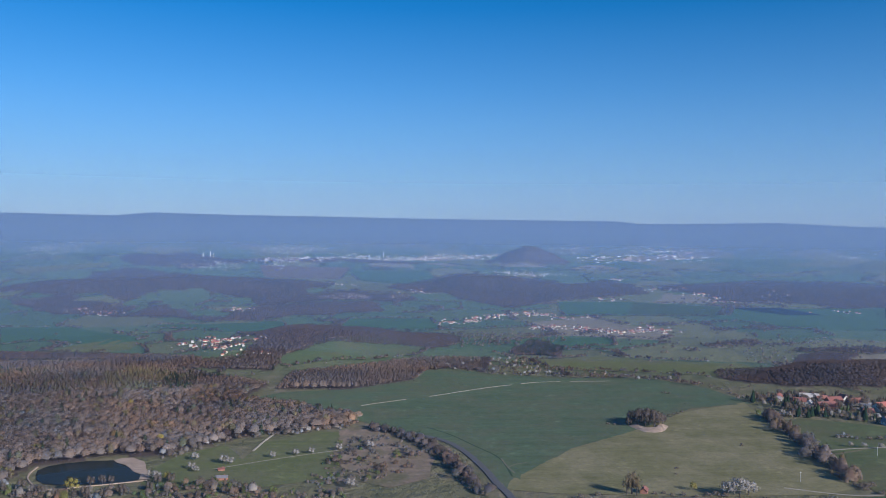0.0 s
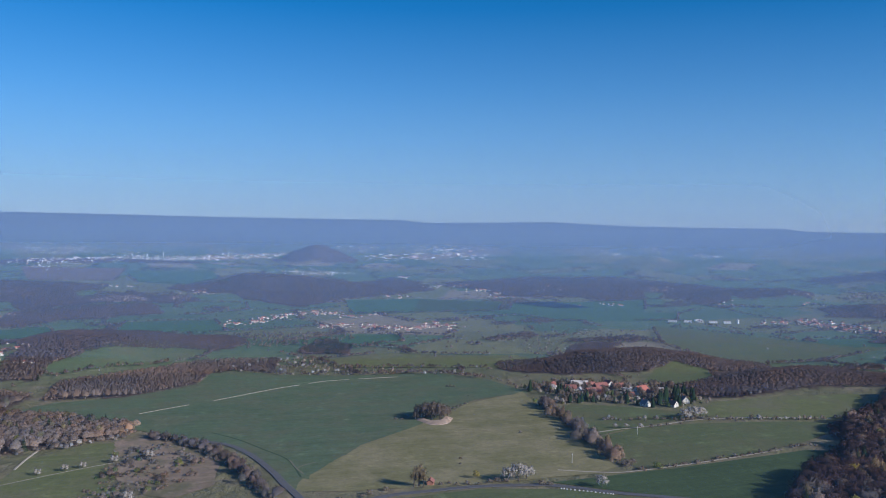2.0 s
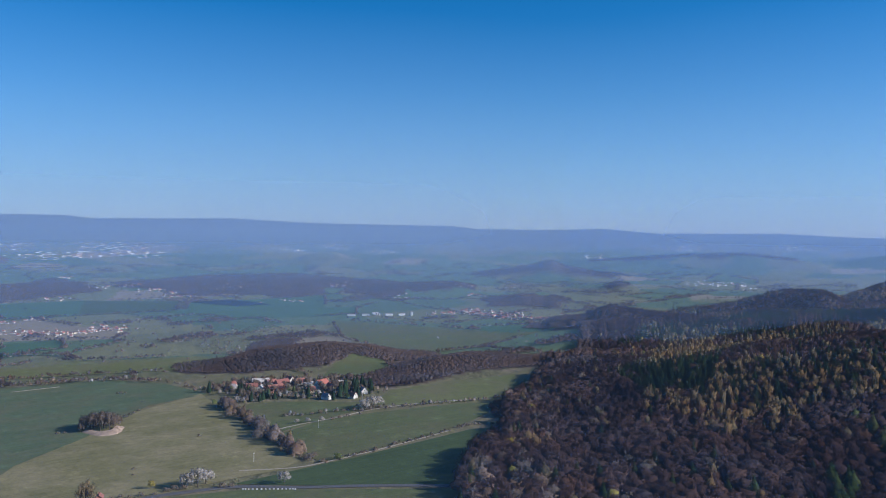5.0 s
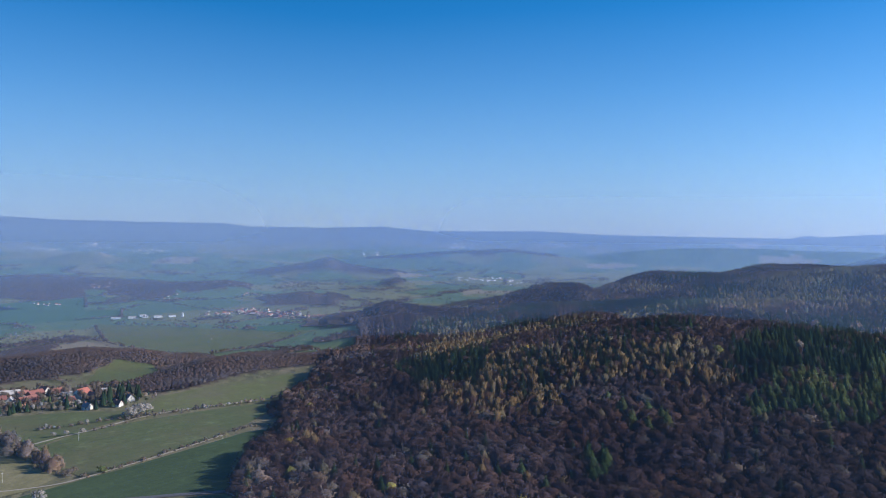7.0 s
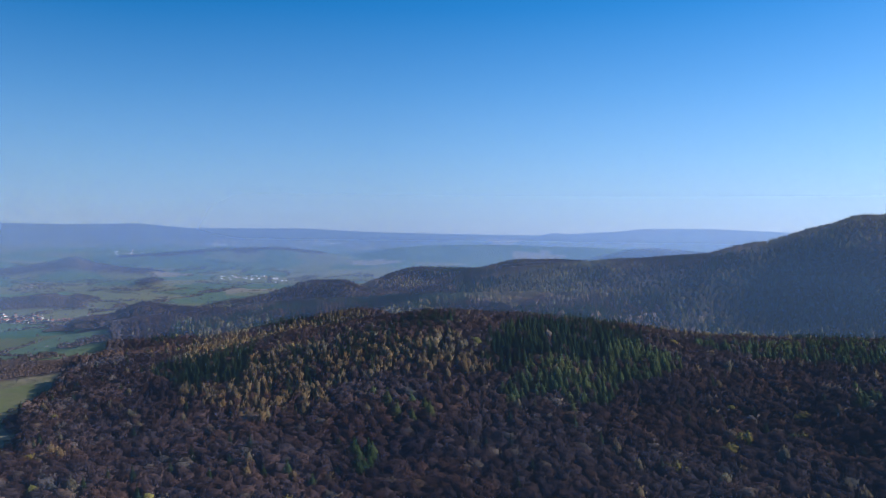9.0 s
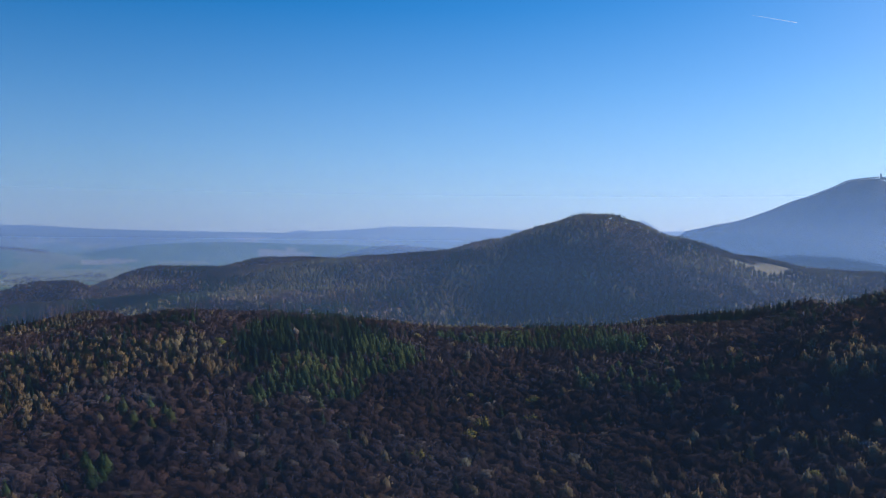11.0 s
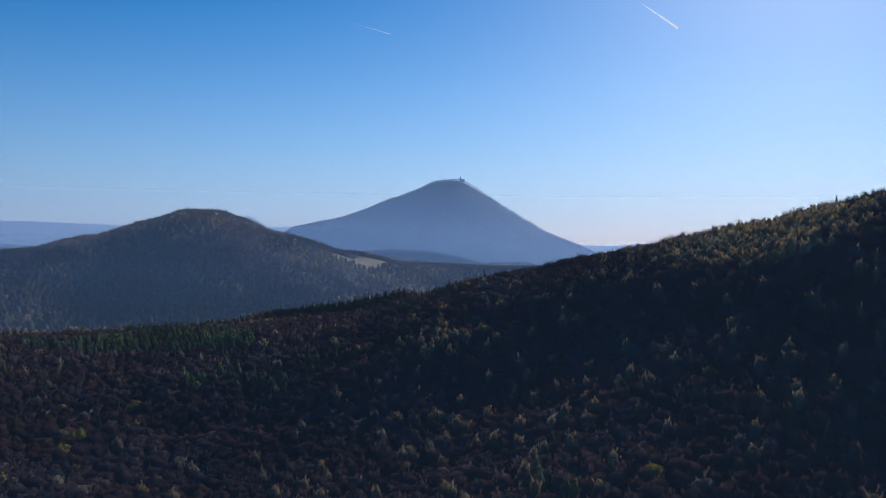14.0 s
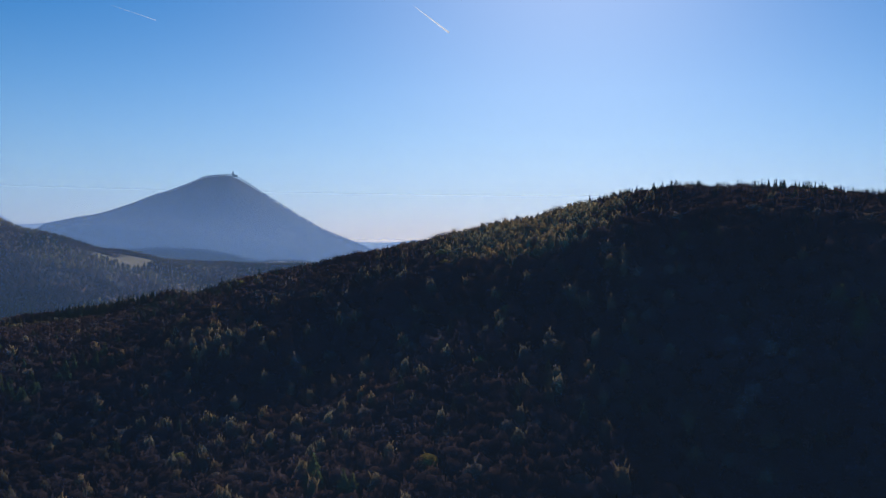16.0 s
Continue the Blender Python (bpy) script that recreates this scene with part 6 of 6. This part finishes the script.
tagged(stand(house(7, 5, 2.6, 38, "brick", "brown", False, "shed"), 154, 634, 70), "small brick shed with a brown roof beside tall trees", "shed")
tagged(stand(house(9, 5, 2.4, 25, "brick", "grey", False, "hut"), -175, 672, 5), "low orchard hut with a grey roof", "hut")
tagged(stand(house(5, 3, 2.0, 20, "brick", "red", False, "hut"), -182, 697, 10), "small red garden hut below a blossoming tree", "hut")

# pale earth banks and gravel
SAND = plain("pale_earth", (0.38, 0.28, 0.21), 0.95, 0.2, 0.3)
ROCK = plain("quarry_rock", (0.40, 0.31, 0.27), 0.95, 0.25, 0.05)
tagged(drape("bank", [(-281, 722), (-277, 729), (-268, 731), (-254, 719), (-240, 690), (-231, 668), (-240, 667), (-243, 681), (-253, 690), (-258, 698), (-266, 708), (-276, 715)], SAND, 0.9, 10, 1.5), "pale stony shore of the pond", "shore", kind="structure")
tagged(ribbon("dam", [(-336, 700), (-330, 670), (-303, 640), (-278, 648), (-259, 655), (-233, 667)], 0.9, SAND, 0.9, 0.6), "pale gravel path on the pond dam", "path", kind="structure")
tagged(drape("quarry", [(-333, 2228), (-283, 2300), (-203, 2274), (-189, 2205), (-265, 2170)], ROCK, 2.0, 20, 4), "reddish grey open quarry face in the valley", "quarry", kind="structure")
tagged(drape("quarry", [(-145, 2285), (-106, 2318), (-92, 2251)], SAND, 2.0, 20, 3), "pale sand pit in the valley", "quarry", kind="structure")


def rubble_bank():
    """A heap of field stones with a sloping face round the copse."""
    bm = bmesh.new()
    rnd = random.Random(77)
    outer = curve_points([(190, 858), (195, 840), (203, 826), (214, 824), (225, 835), (231, 853)], 4)
    rows = []
    for k, p in enumerate(outer):
        c = np.array((211, 858.0))
        z = float(ground_height(p[0], p[1])[0])
        row = []
        for f, up in ((0, -0.2), (0.12, 1.0), (0.28, 1.9), (0.45, 2.3)):
            q = p + (c - p) * f
            row.append(bm.verts.new((q[0] + rnd.uniform(-0.6, 0.6), q[1] + rnd.uniform(-0.6, 0.6), z + up + rnd.uniform(-0.3, 0.3))))
        rows.append(row)
    for a, b in zip(rows, rows[1:]):
        for i in range(3):
            bm.faces.new((a[i], b[i], b[i + 1], a[i + 1]))
    bmesh.ops.recalc_face_normals(bm, faces=bm.faces[:])
    return tagged(part("stone_bank", bm, SAND), "pale heap of cleared field stones below the copse", "bank")


rubble_bank()
tagged(ribbon("track", [(262, 640), (300, 620), (330, 618), (400, 625), (470, 637)], 1.6, GRAVEL, 0.5, 0.1), "pale grass bank along the field boundary", "track", kind="structure")
tagged(ribbon("track", [(345, 745), (370, 750), (410, 752), (460, 762), (520, 757), (600, 735)], 1.8, GRAVEL, 0.5, 0.1), "pale path between the meadows", "track", kind="structure")
TYRE = plain("bare_soil", (0.17, 0.155, 0.10), 0.95, 0.2, 0.3)
tagged(ribbon("track", [(-14, 858), (11, 822), (31, 781), (49, 744), (55, 716), (58, 680)], 0.9, plain("pressed_wheat", (0.045, 0.075, 0.04), 0.95, 0.2, 0.3), 0.42, 0.05), "dark tyre track curving through the wheat", "track", kind="structure")
tagged(ribbon("track", [(53, 735), (57, 706), (61, 690)], 0.8, TYRE, 0.46, 0.05), "pale worn tyre track at the field corner", "track", kind="structure")
tagged(ribbon("track", [(58, 708), (64, 716), (74, 721)], 0.8, TYRE, 0.5, 0.05), "pale worn tyre track turning out of the wheat", "track", kind="structure")
tagged(ribbon("bank", [(-170, 759), (-167, 800), (-160, 835), (-138, 855), (-100, 857)], 1.6, GRAVEL, 0.7, 0.4), "pale stone edge along the orchard meadow", "bank", kind="structure")
tagged(ribbon("track", [(-190, 700), (-165, 719), (-139, 737), (-112, 754), (-93, 764)], 0.45, GRAVEL, 0.55, 0.1), "pale foot path beside the fruit trees", "path", kind="structure")
tagged(ribbon("track", [(-75, 1500), (-150, 1420), (-205, 1365), (-240, 1290)], 4, SAND, 0.8, 0.2), "pale sandy field edge on the wooded hill", "track", kind="structure")

# vapour trails
TRAIL = bpy.data.materials.new("vapour")
TRAIL.use_nodes = True
nodes, links = TRAIL.node_tree.nodes, TRAIL.node_tree.links
glow = nodes.new("ShaderNodeBsdfTranslucent")
glow.inputs["Color"].default_value = (0.95, 0.96, 1.0, 1)
nodes.remove(nodes["Principled BSDF"])
links.new(glow.outputs[0], nodes["Material Output"].inputs[0])


def sky_place(bearing, rise, reach):
    b, e = radians(bearing), radians(rise)
    return (reach * math.cos(e) * math.sin(b), reach * math.cos(e) * math.cos(b), 200 + reach * math.sin(e))


bm = bmesh.new()
tube(bm, sky_place(122.9, 14.9, 3550), sky_place(125.3, 13.24, 3550), 0.7, 4.5, 8)
tagged(part("vapour_trail", bm, TRAIL), "short white vapour trail in the blue sky", "vapour trail")
bm = bmesh.new()
tube(bm, sky_place(103.6, 13.75, 3550), sky_place(106.2, 13.12, 3550), 0.2, 0.8, 8)
tagged(part("vapour_trail", bm, TRAIL), "thin faint vapour trail in the blue sky", "vapour trail")
